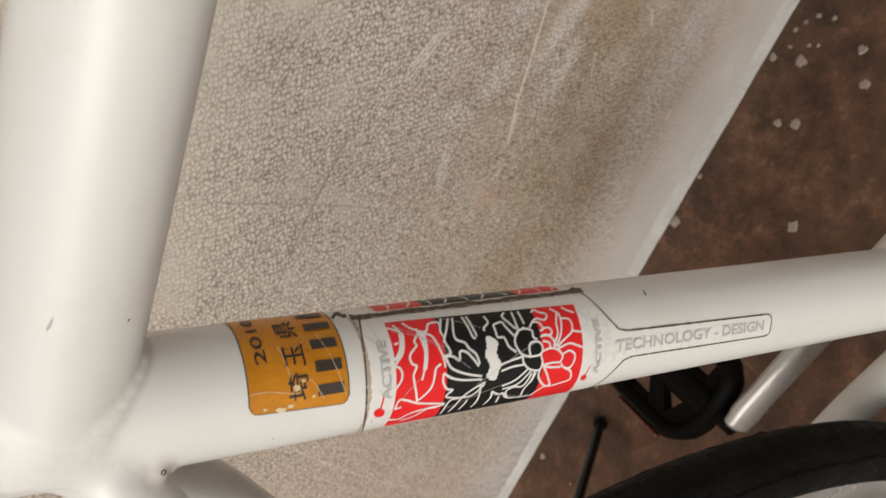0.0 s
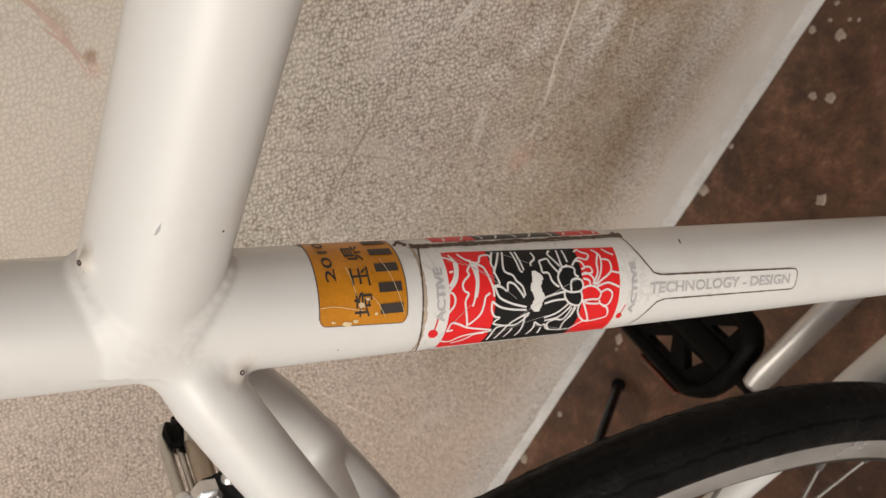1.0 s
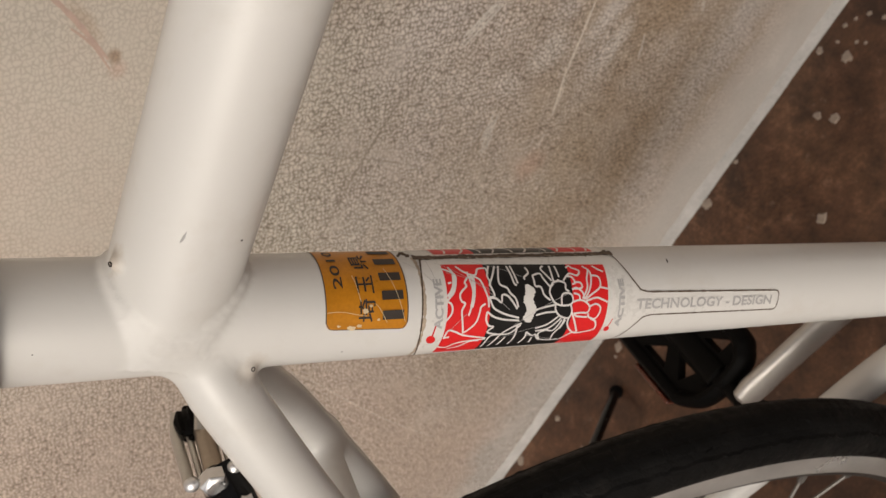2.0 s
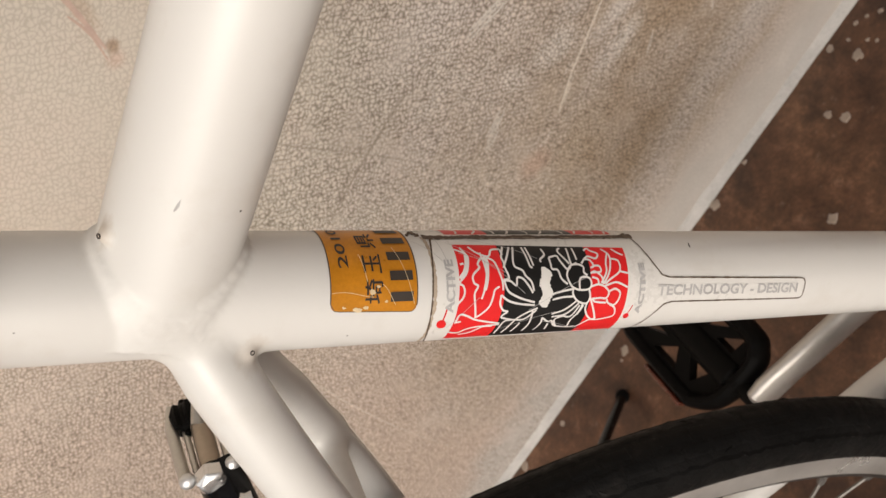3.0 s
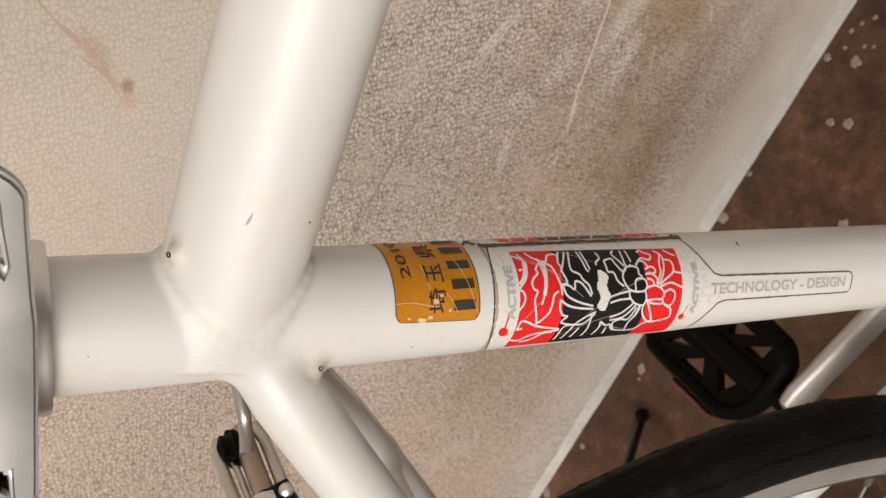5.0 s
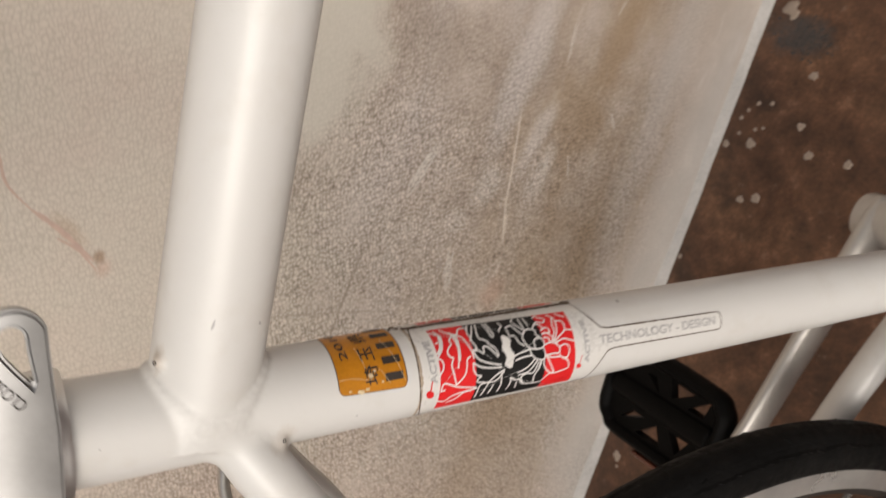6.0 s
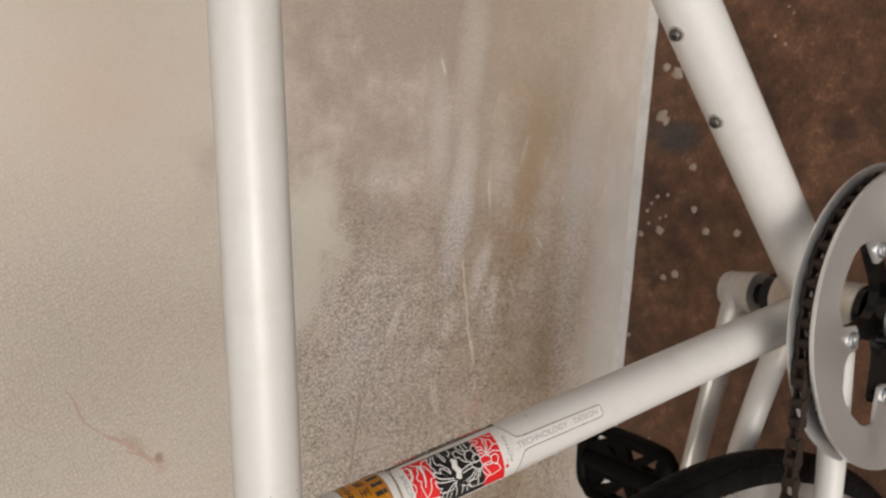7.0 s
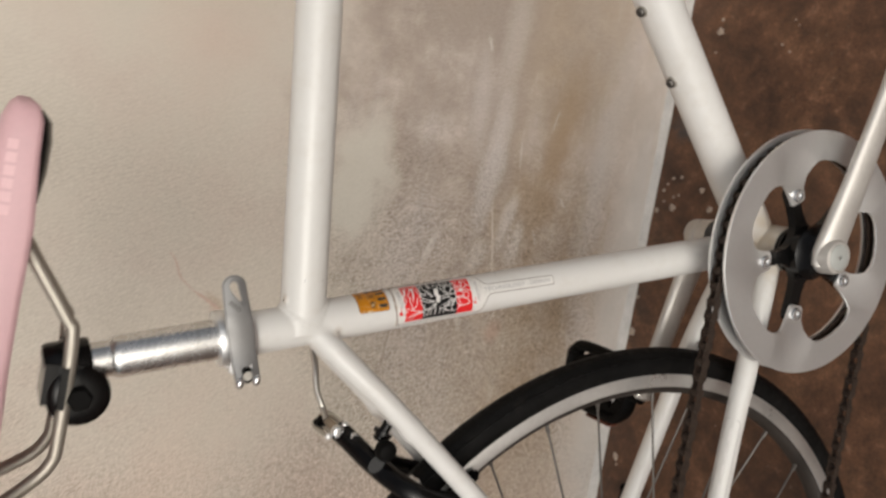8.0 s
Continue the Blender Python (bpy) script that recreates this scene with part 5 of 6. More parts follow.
def crankset():
    B0 = 33.5
    bm = bmesh.new()
    outer = circle2(0, 0, 0.1066, 96)
    hole = []
    for k in range(5):
        m = B0 + 72 * k
        # tab that carries the bolt, then the window up to the next tab
        for rr, da in ((0.0800, -20), (0.0755, -14.5), (0.0690, -11.5), (0.0600, -9.5), (0.0500, -9.5), (0.0478, -7), (0.0478, 7), (0.0500, 9.5), (0.0600, 9.5), (0.0690, 11.5), (0.0755, 14.5), (0.0800, 20), (0.0815, 26), (0.0818, 36), (0.0815, 46)):
            hole.append((rr * math.cos(radians(m + da)), rr * math.sin(radians(m + da))))
    slab(bm, outer, [hole[::-1]], P(0, 0, 0.0590), (1, 0, 0), (0, 0, 1), 0.0030)
    sharp = [e for e in bm.edges if len(e.link_faces) == 2 and e.calc_face_angle(0) > 0.9]
    bmesh.ops.bevel(bm, geom=sharp, offset=0.0006, segments=2, affect="EDGES", clamp_overlap=True)
    # the tabs are pressed inwards, so that the bolts sit deeper than the guard
    hub0 = P(0, 0)
    for v in bm.verts:
        rr = math.hypot(v.co.x - hub0.x, v.co.z - hub0.z)
        f = min(1.0, max(0.0, (0.0765 - rr) / 0.013))
        v.co.y += 0.0050 * f * f * (3 - 2 * f)
    disc = part("crankset", bm, SATIN, BIKE, "silver crankset with round chain guard and black spider")
    bm = bmesh.new()
    lathe(bm, P(0, 0, 0.0415), (0, -1, 0), [(0.086, 0), (0.1050, 0), (0.1068, 0.0008), (0.1068, 0.0018), (0.1050, 0.0024), (0.086, 0.0024)], 96, closed=True)
    part("inner_guard_ring", bm, SATIN, disc, "silver inner guard ring")
    pts = []
    for k in range(48 * 4):
        t = 360 * k / 192
        pts.append((0.1000 if k % 4 in (1, 2) else 0.0962, t))
    bm = bmesh.new()
    slab(bm, [(r * math.cos(radians(t)), r * math.sin(radians(t))) for r, t in pts], [circle2(0, 0, 0.0830, 60)[::-1]], P(0, 0, 0.0510), (1, 0, 0), (0, 0, 1), 0.0022)
    part("chainring", bm, CHAINMAT, disc, "toothed oily chainring")
    bm = bmesh.new()
    out = []
    for k in range(5):
        m = B0 + 72 * k
        for rr, da in ((0.0225, -32), (0.0270, -15), (0.0360, -9.0), (0.0580, -6.0), (0.0620, -3), (0.0620, 3), (0.0580, 6.0), (0.0360, 9.0), (0.0270, 15), (0.0225, 32)):
            out.append((rr * math.cos(radians(m + da)), rr * math.sin(radians(m + da))))
    slab(bm, out, [], P(0, 0, 0.0485), (1, 0, 0), (0, 0, 1), 0.0075)
    part("spider", bm, GLOSSBLACK, disc, "black crank spider")
    bm = bmesh.new()
    lathe(bm, P(0, 0, 0.050), (0, -1, 0), [(0.010, 0), (0.0235, 0.001), (0.0235, 0.0095), (0.0200, 0.0125), (0.0175, 0.020), (0.0140, 0.021)], 36)
    part("spider_hub", bm, GLOSSBLACK, disc, "black spider hub")
    for k in range(5):
        t = radians(B0 + 72 * k)
        at = P(0.055 * math.cos(t), 0.055 * math.sin(t), 0.0556)
        bm = bmesh.new()
        lathe(bm, at, (0, -1, 0), [(0.0056, -0.002), (0.0056, 0.0012), (0.0048, 0.0022), (0.0030, 0.0024), (0.0028, 0.0008)], 20)
        part("chainring_bolt", bm, SILVER, disc, "bright chainring bolt")
    # arms
    for sd, ang in ((1, CR), (-1, CR + math.pi)):
        d = Vector((math.cos(ang), 0, math.sin(ang)))
        o = P(0, 0, sd * 0.072)
        out_ = Vector((0, -sd, 0))
        line = [o - d * 0.012 + out_ * 0.0, o + d * 0.0 + out_ * 0.0005, o + d * 0.02 + out_ * 0.002, o + d * 0.06 + out_ * 0.006, o + d * 0.11 + out_ * 0.010, o + d * 0.150 + out_ * 0.013, o + d * 0.166 + out_ * 0.014, o + d * 0.176 + out_ * 0.014, o + d * 0.1785 + out_ * 0.014]
        bm = bmesh.new()
        sweep(bm, line, [0.0130, 0.0172, 0.0158, 0.0138, 0.0126, 0.0122, 0.0130, 0.0110, 0.006], 28, flat=(0.52, 1.0))
        part("crank_arm", bm, CRANK, disc, "lacquered aluminium crank arm")
        bm = bmesh.new()
        lathe(bm, P(0, 0, sd * 0.076), (0, -sd, 0), [(0.0175, -0.022), (0.0160, -0.008), (0.0150, 0.006), (0.0140, 0.0085), (0.0122, 0.0092), (0.0118, 0.0084), (0.003, 0.0086)], 36)
        part("crank_boss", bm, CRANK, disc)
        bm = bmesh.new()
        lathe(bm, P(0, 0, sd * 0.0840), (0, -sd, 0), [(0.0112, -0.001), (0.0112, 0.0012), (0.0100, 0.0018), (0.0022, 0.0018), (0.0020, 0.0006)], 28)
        part("axle_cap", bm, simple_cap, disc, "grey axle cap")
    bm = bmesh.new()
    lathe(bm, P(0, 0, -0.062), (0, -1, 0), [(0.0085, 0), (0.0085, 0.020), (0.0185, 0.0205), (0.0185, 0.028), (0.0085, 0.0285), (0.0085, 0.096), (0.0200, 0.0965), (0.0200, 0.101), (0.0085, 0.1015), (0.0085, 0.14)], 36)
    part("axle", bm, GLOSSBLACK, disc, "black axle with cups")


simple_cap = simple("grey_axle_cap", (0.42, 0.43, 0.41), 0.45, 0.2, 0.1, 60)
crankset()


def chain():
    """Link plates along the two runs and round the ring and sprocket."""
    rr, rs, rp = 0.0985, 0.026, 0.020
    cog_c, pul_c = Vector((HUB[0], HUB[1] - 0.004)), Vector((-0.425, -0.083))

    def arc(c, r, t0, t1, n):
        return [Vector((c.x + r * math.cos(radians(t0 + (t1 - t0) * k / n)), c.y + r * math.sin(radians(t0 + (t1 - t0) * k / n)))) for k in range(n + 1)]

    # over the ring from its top to its foot, back to the lower pulley, up round the sprocket
    pts = arc(Vector((0, 0)), rr, 92, -91, 44) + arc(pul_c, rp, 270, 95, 10)
    pts += arc(cog_c, rs, -95, -100, 2)[:1]
    pts += arc(cog_c, rs, 265, 92, 10) + [Vector((rr * math.cos(radians(92)), rr * math.sin(radians(92))))]
    # even out to link pitch
    total = sum((b - a).length for a, b in zip(pts, pts[1:]))
    n = int(total / 0.0127) // 2 * 2
    step = total / n
    out, seg, acc = [], 0, 0.0
    for k in range(n):
        want = k * step
        while seg < len(pts) - 2 and acc + (pts[seg + 1] - pts[seg]).length < want:
            acc += (pts[seg + 1] - pts[seg]).length
            seg += 1
        sl = (pts[seg + 1] - pts[seg]).length or 1
        out.append(pts[seg].lerp(pts[seg + 1], (want - acc) / sl))
    bm = bmesh.new()
    for k in range(n):
        a, b = out[k], out[(k + 1) % n]
        side = 0.0034 if k % 2 else 0.0022
        t = (b - a).normalized()
        nn = Vector((-t.y, t.x))
        for sg in (1, -1):
            shape = []
            for u, v in ((-0.0035, 0), (-0.0020, 0.0038), (0.0020, 0.0040), (0.0064, 0.0026), (0.0107, 0.0040), (0.0147, 0.0038), (0.0162, 0), (0.0147, -0.0038), (0.0107, -0.0040), (0.0064, -0.0026), (0.0020, -0.0040), (-0.0020, -0.0038)):
                q = a + t * u + nn * v
                shape.append(q)
            f0 = [bm.verts.new(P(q.x, q.y, 0.0510 + sg * side)) for q in shape]
            f1 = [bm.verts.new(P(q.x, q.y, 0.0510 + sg * (side + 0.0009))) for q in shape]
            bm.faces.new(f0)
            bm.faces.new(f1)
            for j in range(12):
                bm.faces.new((f0[j], f0[(j + 1) % 12], f1[(j + 1) % 12], f1[j]))
        lathe(bm, P(a.x, a.y, 0.0466), (0, -1, 0), [(0.0019, 0), (0.0019, 0.0018), (0.0038, 0.0018), (0.0038, 0.0070), (0.0019, 0.0070), (0.0019, 0.0088)], 8)
    tagged(part("chain", bm, CHAINMAT, BIKE, "rust-brown oily chain"), kind="stuff")
    bm = bmesh.new()
    lathe(bm, P(pul_c.x, pul_c.y, 0.0490), (0, -1, 0), [(0.004, 0), (rp - 0.004, 0), (rp - 0.004, 0.004), (0.004, 0.004)], 30, closed=True)
    ten = part("chain_tensioner", bm, BLACK, BIKE, "black chain tensioner pulley and cage")
    for sd in (0.0435, 0.0575):
        bm = bmesh.new()
        slab(bm, [(-0.010, -0.012), (0.008, -0.012), (0.010, 0.0), (-0.004, 0.085), (-0.016, 0.085)], [], P(pul_c.x, pul_c.y, sd), (1, 0, 0), (0, 0, 1), 0.002)
        part("cage_plate", bm, STEEL, ten)


chain()


def left_pedal():
    d = Vector((math.cos(CR + math.pi), 0, math.sin(CR + math.pi)))
    o = P(-0.0070, 0.001, -0.086) + d * 0.170
    pitch = radians(7)
    fx = Vector((math.cos(pitch), 0, math.sin(pitch)))
    fz = Vector((-math.sin(pitch), 0, math.cos(pitch)))
    fy = Vector((0, 1, 0))
    bm = bmesh.new()
    sweep(bm, [o, o + fy * 0.012, o + fy * 0.013, o + fy * 0.02, o + fy * 0.021, o + fy * 0.112], [0.0065, 0.0065, 0.0085, 0.0085, 0.0105, 0.0095], 20)
    ped = part("left_pedal", bm, BLACK, BIKE, "black plastic platform pedal with open triangles")
    # frame with triangular windows
    out = [(-0.0345, 0.036), (-0.023, 0.022), (-0.006, 0.0155), (0.016, 0.013), (0.025, 0.017), (0.031, 0.030), (0.0325, 0.098), (0.027, 0.112), (0.018, 0.119), (-0.018, 0.121), (-0.030, 0.113), (-0.0350, 0.101)]
    holes = [[(-0.0235, 0.1010), (-0.0135, 0.0915), (-0.0130, 0.0780)], [(-0.0270, 0.0835), (-0.0130, 0.0660), (-0.0270, 0.0585)], [(-0.0110, 0.0545), (-0.0105, 0.0360), (-0.0245, 0.0442)],
             [(0.0195, 0.0870), (0.0205, 0.0780), (0.0095, 0.0712)], [(0.0245, 0.0650), (0.0235, 0.0420), (0.0120, 0.0600)], [(0.0118, 0.0455), (0.0255, 0.0270), (0.0115, 0.0305)], [(0.0300, 0.0760), (0.0290, 0.1000), (0.0180, 0.1050)]]
    for lift in (0.0,):
        bm = bmesh.new()
        slab(bm, out, [h if sum((h[i][0] * h[(i + 1) % 3][1] - h[(i + 1) % 3][0] * h[i][1]) for i in range(3)) < 0 else h[::-1] for h in holes], o + fz * lift, fx, fy, 0.0075)
        part("cage", bm, BLACK, ped)
    bm = bmesh.new()
    rim = [(x * 0.97, 0.066 + (y - 0.066) * 0.97) for x, y in out]
    rim = spline([o + fx * x + fy * y for x, y in rim + rim[:1]], 5)[:-1]
    sweep(bm, rim, [0.0058] * len(rim), 12, closed=True)
    for v in bm.verts:
        v.co += fz * (v.co - o).dot(fz) * 0.55
    part("rim", bm, BLACK, ped, "rounded black pedal rim")
    bm = bmesh.new()
    c = o + fx * -0.0415 + fy * 0.06
    bmesh.ops.create_cube(bm, size=1.0, matrix=Matrix.Translation(c) @ Matrix.Rotation(-pitch, 4, "Y") @ Matrix.Diagonal((0.003, 0.040, 0.012, 1)))
    bmesh.ops.bevel(bm, geom=bm.edges[:], offset=0.0008, segments=1, affect="EDGES")
    part("reflector", bm, REDLENS, ped, "dark amber reflector")


left_pedal()


# ---- rear brake ----
def brake():
    bm = bmesh.new()
    sweep(bm, spline([P(-0.1990, 0.3760, -0.030), P(-0.2035, 0.3700, -0.018), P(-0.2110, 0.3610, -0.002), P(-0.2190, 0.3490, 0.016), P(-0.2240, 0.3370, 0.032), P(-0.2290, 0.3180, 0.037), P(-0.2320, 0.2950, 0.032)], 8), 0.0070, 16, flat=(0.75, 1.15))
    br = part("rear_brake", bm, GLOSSBLACK, BIKE, "black side-pull rear brake with silver bolts")
    bm = bmesh.new()
    sweep(bm, spline([P(-0.2110, 0.3590, 0.012), P(-0.2180, 0.3500, -0.014), P(-0.2240, 0.3370, -0.034), P(-0.2290, 0.3180, -0.038), P(-0.2320, 0.2950, -0.032)], 8), 0.0066, 16, flat=(0.75, 1.15))
    part("brake_arm", bm, GLOSSBLACK, br, "black brake arm")
    bm = bmesh.new()
    lathe(bm, P(-0.178, 0.347, 0.0), tuple(P(-0.77, 0.33) - P(0, 0)), [(0.0040, 0), (0.0040, 0.012), (0.0075, 0.0125), (0.0075, 0.016), (0.0050, 0.017), (0.0050, 0.020), (0.0040, 0.021)], 18)
    part("pivot_bolt", bm, GLOSSBLACK, br, "black pivot bolt")
    bm = bmesh.new()
    lathe(bm, P(-0.2000, 0.3545, 0.013), (0, -1, 0), [(0.004, -0.004), (0.0075, -0.003), (0.0080, 0.003), (0.0064, 0.006), (0.003, 0.0072)], 20)
    part("spring_knob", bm, BLACK, br, "black knob")
    # cable housing bend, adjuster and forked release on the far side
    bm = bmesh.new()
    bend = [P(-0.1330, 0.4080, -0.036), P(-0.1545, 0.3954, -0.050), P(-0.1746, 0.3888, -0.055), P(-0.1890, 0.3812, -0.055), P(-0.1970, 0.3798, -0.046)]
    sweep(bm, spline([P(-0.1180, 0.4200, -0.020)] + bend, 10), 0.0014, 8)
    part("brake_cable", bm, STEEL, br, "bare steel brake cable")
    bm = bmesh.new()
    sweep(bm, spline(bend, 8), 0.0024, 12)
    part("cable_guide", bm, STEEL, br, "curved steel cable guide")
    A0, A1 = P(-0.2001, 0.3788, -0.060), P(-0.1989, 0.3783, -0.024)
    offv = P(-0.62, 0.78) - P(0, 0)
    for off, lift in ((0.0085, 0.0), (0.0050, -0.001), (-0.0078, 0.0)):
        bm = bmesh.new()
        sweep(bm, [A0 + offv * off * 0.8 + Vector((0, 0, lift)), A0.lerp(A1, 0.25) + offv * off + Vector((0, 0, lift)), A0.lerp(A1, 0.95) + offv * off * 0.95 + Vector((0, 0, lift))], 0.0021 if off != 0.0050 else 0.0012, 12, flat=(1.0, 0.9))
        part("link_plate", bm, STEEL, br, "bent steel link plate")
    bm = bmesh.new()
    c0 = A0.lerp(A1, 0.18) + offv * 0.0030
    bmesh.ops.create_cube(bm, size=1.0, matrix=Matrix.Translation(c0) @ Matrix.Diagonal((0.0082, 0.016, 0.0082, 1)))
    bmesh.ops.bevel(bm, geom=bm.edges[:], offset=0.003, segments=3, affect="EDGES")
    bmesh.ops.subdivide_edges(bm, edges=bm.edges[:], cuts=1, use_grid_fill=True, smooth=0.4)
    part("rubber_cap", bm, BLACK, br, "black rubber cap")
    bm = bmesh.new()
    sweep(bm, [A0.lerp(A1, 0.0) + offv * -0.0015, A0.lerp(A1, 0.9) + offv * -0.0010], 0.0036, 16)
    part("guide_tube", bm, NOODLE, br, "brownish steel cable tube")
    bm = bmesh.new()
    lathe(bm, A1 + Vector((0, 0.003, 0)), (0, -1, 0), [(0.0030, 0), (0.0050, 0.0008), (0.0053, 0.0055), (0.0040, 0.0068), (0.0028, 0.0070)], 6)
    part("lock_nut", bm, SILVER, br, "silver nut")
    for off in (-1, 1):
        bm = bmesh.new()
        bmesh.ops.create_uvsphere(bm, u_segments=14, v_segments=8, radius=1.0, matrix=Matrix.Translation(A1 + offv * off * 0.0075 + Vector((0, 0.002, 0))) @ Matrix.Diagonal((0.0030, 0.0026, 0.0028, 1)))
        part("nut_wing", bm, SATIN, br, "silver nut wing")
    for a, b, sd, r in ((-0.2000, 0.3680, -0.016, 0.0036), (-0.2145, 0.3525, 0.006, 0.0060), (-0.2190, 0.3325, 0.028, 0.0034)):
        bm = bmesh.new()
        lathe(bm, P(a, b, sd - 0.010), (0, -1, 0), [(0.0026, 0), (0.0026, 0.008), (r, 0.0085), (r, 0.0125), (r * 0.8, 0.0135)], 6)
        part("hex_bolt", bm, SILVER, br, "silver hex bolt")
    for sd in (1, -1):
        bm = bmesh.new()
        c = P(-0.2300, 0.2905, sd * 0.0165)
        bmesh.ops.create_cube(bm, size=1.0, matrix=Matrix.Translation(c) @ Matrix.Rotation(radians(-42), 4, "Y") @ Matrix.Diagonal((0.009, 0.008, 0.046, 1)))
        bmesh.ops.bevel(bm, geom=bm.edges[:], offset=0.0025, segments=2, affect="EDGES")
        part("brake_pad", bm, BLACK, br, "black brake pad")


brake()


def kickstand():
    foot = Vector((-0.372, 0.333, 0.0065))
    m = BIKE.matrix_world.inverted()
    w = Vector((-0.157, -0.060, 0.0075))
    foot = m @ w
    top = P(-0.405, 0.045, -0.074)
    bm = bmesh.new()
    sweep(bm, spline([top, top.lerp(foot, 0.35) + Vector((-0.01, 0.01, 0)), foot], 8), 0.0050, 14)
    st = part("kickstand", bm, GLOSSBLACK, BIKE, "black steel kickstand set down on its foot")
    bm = bmesh.new()
    bmesh.ops.create_uvsphere(bm, u_segments=16, v_segments=10, radius=0.0078, matrix=Matrix.Translation(foot))
    part("foot", bm, BLACK, st, "rounded black rubber foot")
    bm = bmesh.new()
    c = P(-0.405, 0.048, -0.072)
    bmesh.ops.create_cube(bm, size=1.0, matrix=Matrix.Translation(c) @ Matrix.Diagonal((0.030, 0.014, 0.024, 1)))
    bmesh.ops.bevel(bm, geom=bm.edges[:], offset=0.003, segments=2, affect="EDGES")
    part("bracket", bm, GLOSSBLACK, st)


kickstand()

# ---- marks on wall and floor ----
def blob(bm, x, y, r, rng, high=0.0012):
    n = 14
    ring0 = []
    ring1 = []
    for k in range(n):
        t = 6.28318 * k / n
        rr = r * (0.72 + 0.5 * rng.random())
        ring0.append(bm.verts.new((x + rr * math.cos(t), y + rr * math.sin(t), -0.0004)))
        ring1.append(bm.verts.new((x + rr * 0.72 * math.cos(t), y + rr * 0.72 * math.sin(t), high * (0.6 + 0.5 * rng.random()))))
    for k in range(n):
        bm.faces.new((ring0[k], ring0[(k + 1) % n], ring1[(k + 1) % n], ring1[k]))
    bm.faces.new(ring1)


def spatter():
    rng = random.Random(11)
    bm = bmesh.new()
    for x, y, r in ((-0.122, -0.025, 0.006), (0.388, -0.025, 0.0085), (0.382, -0.031, 0.006), (0.440, -0.040, 0.009), (0.448, -0.024, 0.006), (0.327, -0.076, 0.0052), (0.311, -0.166, 0.0056), (0.277, -0.083, 0.0046), (0.248, -0.038, 0.0060), (0.252, -0.102, 0.0050), (0.254, -0.142, 0.0045), (0.191, -0.050, 0.0042), (0.197, -0.066, 0.0052), (0.118, -0.117, 0.0060),
                    (0.271, -0.017, 0.0026), (0.280, -0.022, 0.0020), (0.289, -0.030, 0.0026), (0.292, -0.045, 0.0024), (0.255, -0.021, 0.0020), (0.263, -0.037, 0.0022), (0.266, -0.045, 0.0018), (0.241, -0.011, 0.0040), (0.061, -0.009, 0.0065), (0.112, -0.008, 0.0030), (0.497, -0.061, 0.006), (0.458, -0.041, 0.004), (-0.318, -0.010, 0.006), (-0.241, -0.016, 0.004)):
        blob(bm, x, y, r, rng)
    for k in range(26):
        blob(bm, rng.choice((rng.uniform(-0.6, 0.1), rng.uniform(0.45, 0.9))), -abs(rng.gauss(0, 0.22)) - 0.01, rng.choice((0.0010, 0.0013, 0.0016, 0.002, 0.003)), rng, 0.0007)
    tagged(part("plaster_spots", bm, SPATTER, None), "dried pale plaster spots on the brown floor", "spots", kind="stuff")


spatter()


def sealant():
    bm = bmesh.new()
    prev = None
    n = 300
    for k in range(n + 1):
        x = -2.4 + 4.8 * k / n
        h = 0.015 + 0.0045 * noise.noise(Vector((x * 9, 0, 0))) + 0.003 * noise.noise(Vector((x * 40, 1, 0)))
        d = 0.0028 + 0.001 * noise.noise(Vector((x * 25, 2, 0)))
        row = [bm.verts.new(q) for q in ((x, -d - 0.002, -0.0005), (x, -d, 0.0035), (x, -d * 0.55, h * 0.75), (x, 0.001, h))]
        if prev:
            for j in range(3):
                bm.faces.new((prev[j], prev[j + 1], row[j + 1], row[j]))
        prev = row
    tagged(part("trim", bm, SEALANT, None), "uneven pale sealant bead between wall and floor", "sealant", kind="structure")


sealant()


WALLOB = bpy.data.objects["wall_north"]


def wall_line(bm, pts, width, lift=0.0006, taper=True):
    """A thin uneven mark on the wall through (x, z) places."""
    line = spline([(x, 0, z) for x, z in pts], 10)
    prev = None
    for i, q in enumerate(line):
        t = (line[min(i + 1, len(line) - 1)] - line[max(i - 1, 0)]).normalized()
        nn = Vector((-t.z, 0, t.x))
        f = i / (len(line) - 1)
        w = width * ((0.35 + 0.65 * math.sin(math.pi * min(1, max(0, f * 0.94 + 0.03)))) if taper else 1) * (1 + 0.35 * noise.noise(q * 300))
        row = [bm.verts.new(q + nn * w / 2 + Vector((0, 0.0001, 0))), bm.verts.new(q - Vector((0, lift, 0))), bm.verts.new(q - nn * w / 2 + Vector((0, 0.0001, 0)))]
        if prev:
            for j in range(2):
                bm.faces.new((prev[j], prev[j + 1], row[j + 1], row[j]))
        prev = row


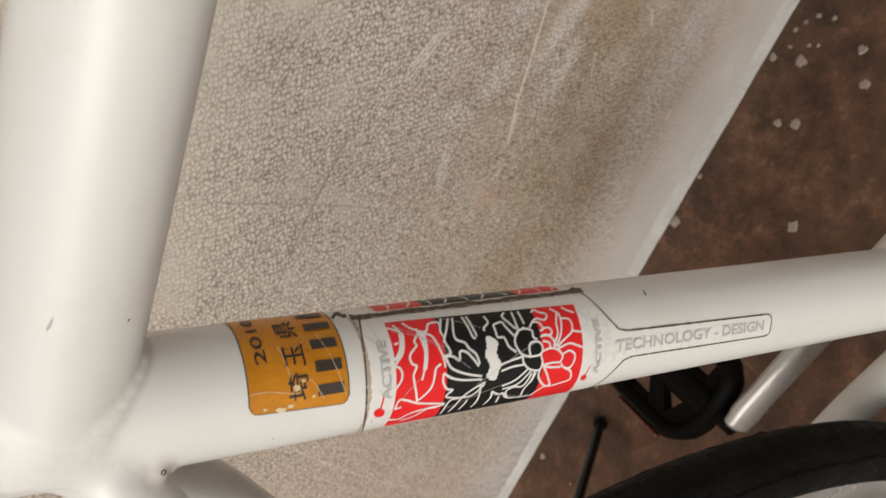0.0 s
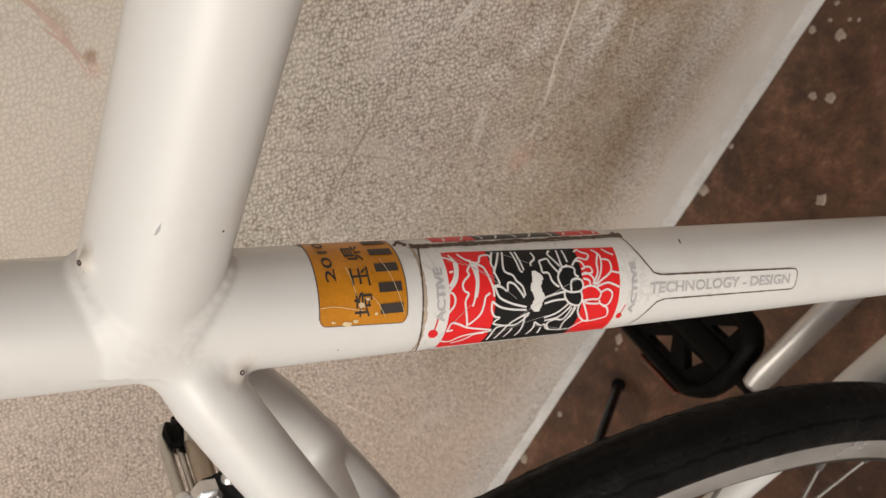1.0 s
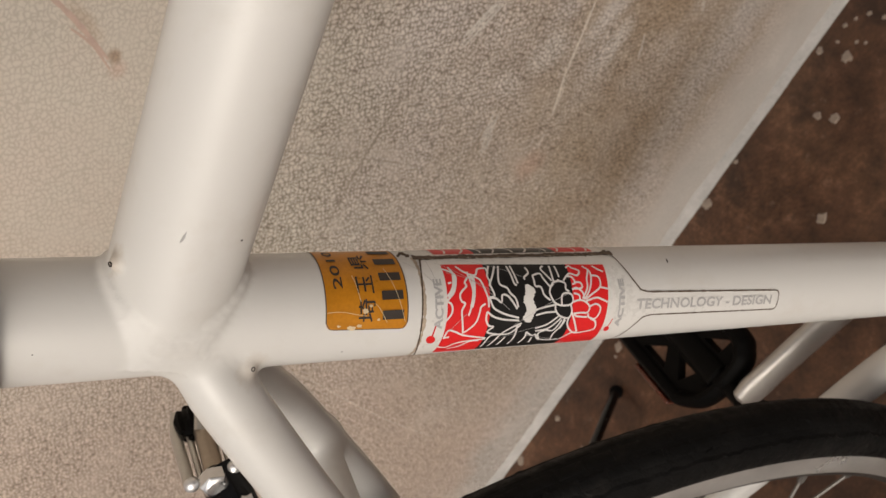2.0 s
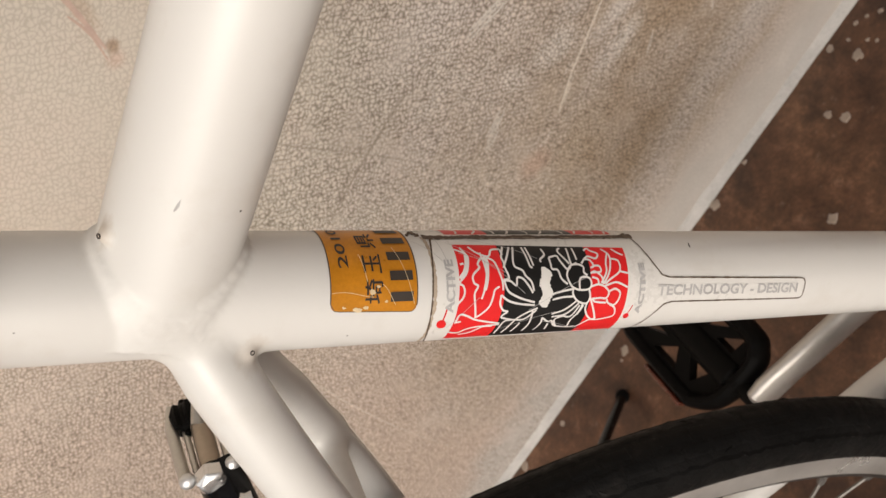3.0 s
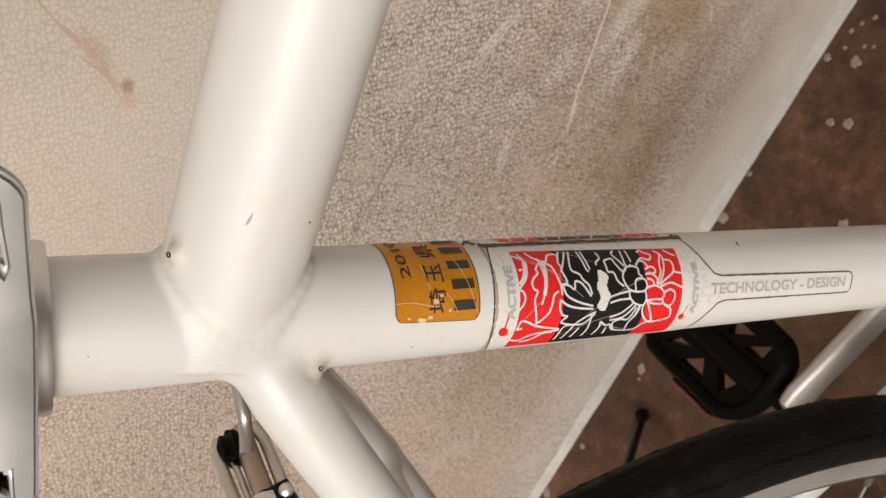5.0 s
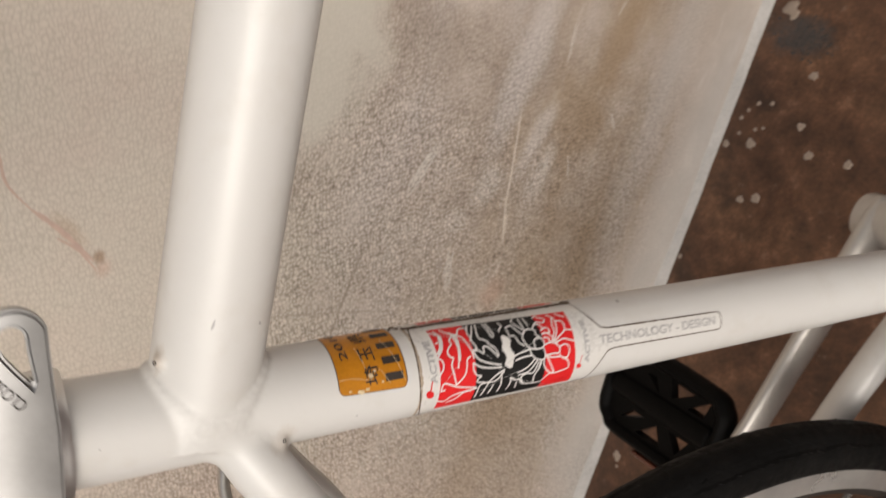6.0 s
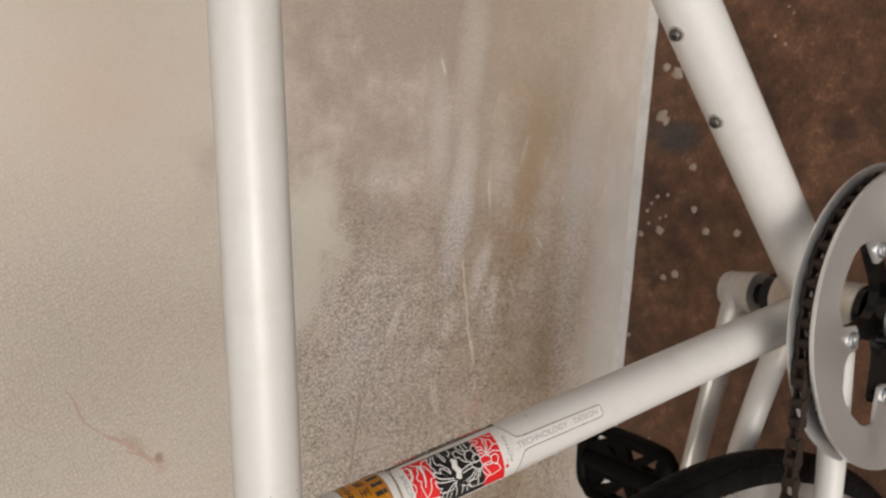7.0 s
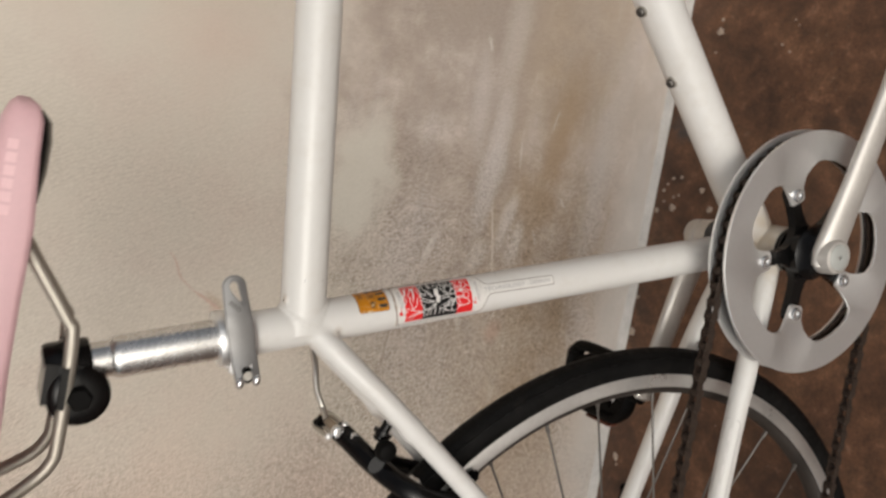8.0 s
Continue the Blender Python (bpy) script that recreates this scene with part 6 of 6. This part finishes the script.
def wall_marks():
    rng = random.Random(21)
    bm = bmesh.new()
    wall_line(bm, [(0.205, 0.289), (0.150, 0.2765), (0.128, 0.272)], 0.0022, 0.0003)
    wall_line(bm, [(0.131, 0.2735), (0.110, 0.266), (0.092, 0.260)], 0.0026, 0.0003)
    wall_line(bm, [(0.127, 0.2690), (0.112, 0.264), (0.100, 0.2605)], 0.0012, 0.0002)
    part("scratch", bm, SCRATCH, WALLOB, "pale gouged scratch")
    bm = bmesh.new()
    wall_line(bm, [(-0.198, 0.380), (-0.214, 0.337), (-0.236, 0.289), (-0.264, 0.219), (-0.294, 0.124)], 0.0010, 0.0002)
    part("scratch", bm, SCRATCH, WALLOB)
    # pale rubs, each a few thin strokes side by side
    for x0, z0, x1, z1, w in ((0.159, 0.366, 0.111, 0.383, 0.0050), (0.168, 0.362, 0.140, 0.374, 0.0030), (0.080, 0.316, 0.046, 0.312, 0.0046), (0.062, 0.309, 0.036, 0.309, 0.0026), (0.407, 0.340, 0.385, 0.332, 0.0030), (0.184, 0.243, 0.150, 0.236, 0.0030), (0.300, 0.262, 0.255, 0.255, 0.0022), (0.345, 0.205, 0.310, 0.215, 0.0018), (0.230, 0.178, 0.215, 0.165, 0.0024), (0.182, 0.215, 0.160, 0.205, 0.0020)):
        bm = bmesh.new()
        for k in range(3):
            a, o = rng.uniform(0.0, 0.25), w * (k - 1) * 0.55
            b = rng.uniform(0.75, 1.0)
            pts = [(x0 + (x1 - x0) * f + 0.3 * o, z0 + (z1 - z0) * f + o + rng.gauss(0, 0.0004)) for f in (a, (a + b) / 2, b)]
            wall_line(bm, pts, w * rng.uniform(0.3, 0.6), 0.00015 + 0.00003 * k)
        part("rub_mark", bm, RUBMARK, WALLOB)
    for line, w in (([(0.100, 0.681), (0.092, 0.674), (0.075, 0.666), (0.062, 0.650)], 0.0012), ([(0.062, 0.650), (0.052, 0.632), (0.034, 0.607)], 0.0022), ([(0.046, 0.632), (0.040, 0.618), (0.028, 0.604)], 0.0012)):
        bm = bmesh.new()
        wall_line(bm, line, w * 2.4, 0.0002)
        part("red_scuff", bm, PINKMARK, WALLOB, "faint reddish scuff line")
    # dark creases in the covering
    for line, w in (([(0.075, 0.405), (0.034, 0.409), (-0.014, 0.4115), (-0.065, 0.412)], 0.0024), ([(0.066, 0.318), (0.030, 0.3205), (-0.010, 0.322)], 0.0018), ([(0.002, 0.484), (0.010, 0.430), (0.017, 0.366)], 0.0010), ([(0.110, 0.398), (0.094, 0.402), (0.076, 0.404)], 0.0014)):
        bm = bmesh.new()
        wall_line(bm, line, w, 0.0002)
        part("crease", bm, CREASE, WALLOB)


RUBMARK = simple("worn_pale_rub", (0.625, 0.585, 0.53), 0.7, 0, 0.15, 200)
CREASE = simple("dark_crease", (0.30, 0.245, 0.195), 0.8, 0, 0.3, 400)
wall_marks()


def grit_specks():
    rng = random.Random(4)
    bm = bmesh.new()
    # dark crumbs of grit, as low blobs
    for k in range(130):
        blob(bm, rng.gauss(0.360, 0.010), min(-0.012, rng.gauss(-0.052, 0.016)), rng.uniform(0.0005, 0.0019), rng, 0.0008)
    tagged(part("grit_specks", bm, GRIT, None), "dark grey grit specks on the floor", "specks", kind="stuff")


GRIT = simple("dark_grit", (0.062, 0.054, 0.05), 0.6, 0, 0.5, 300)
grit_specks()
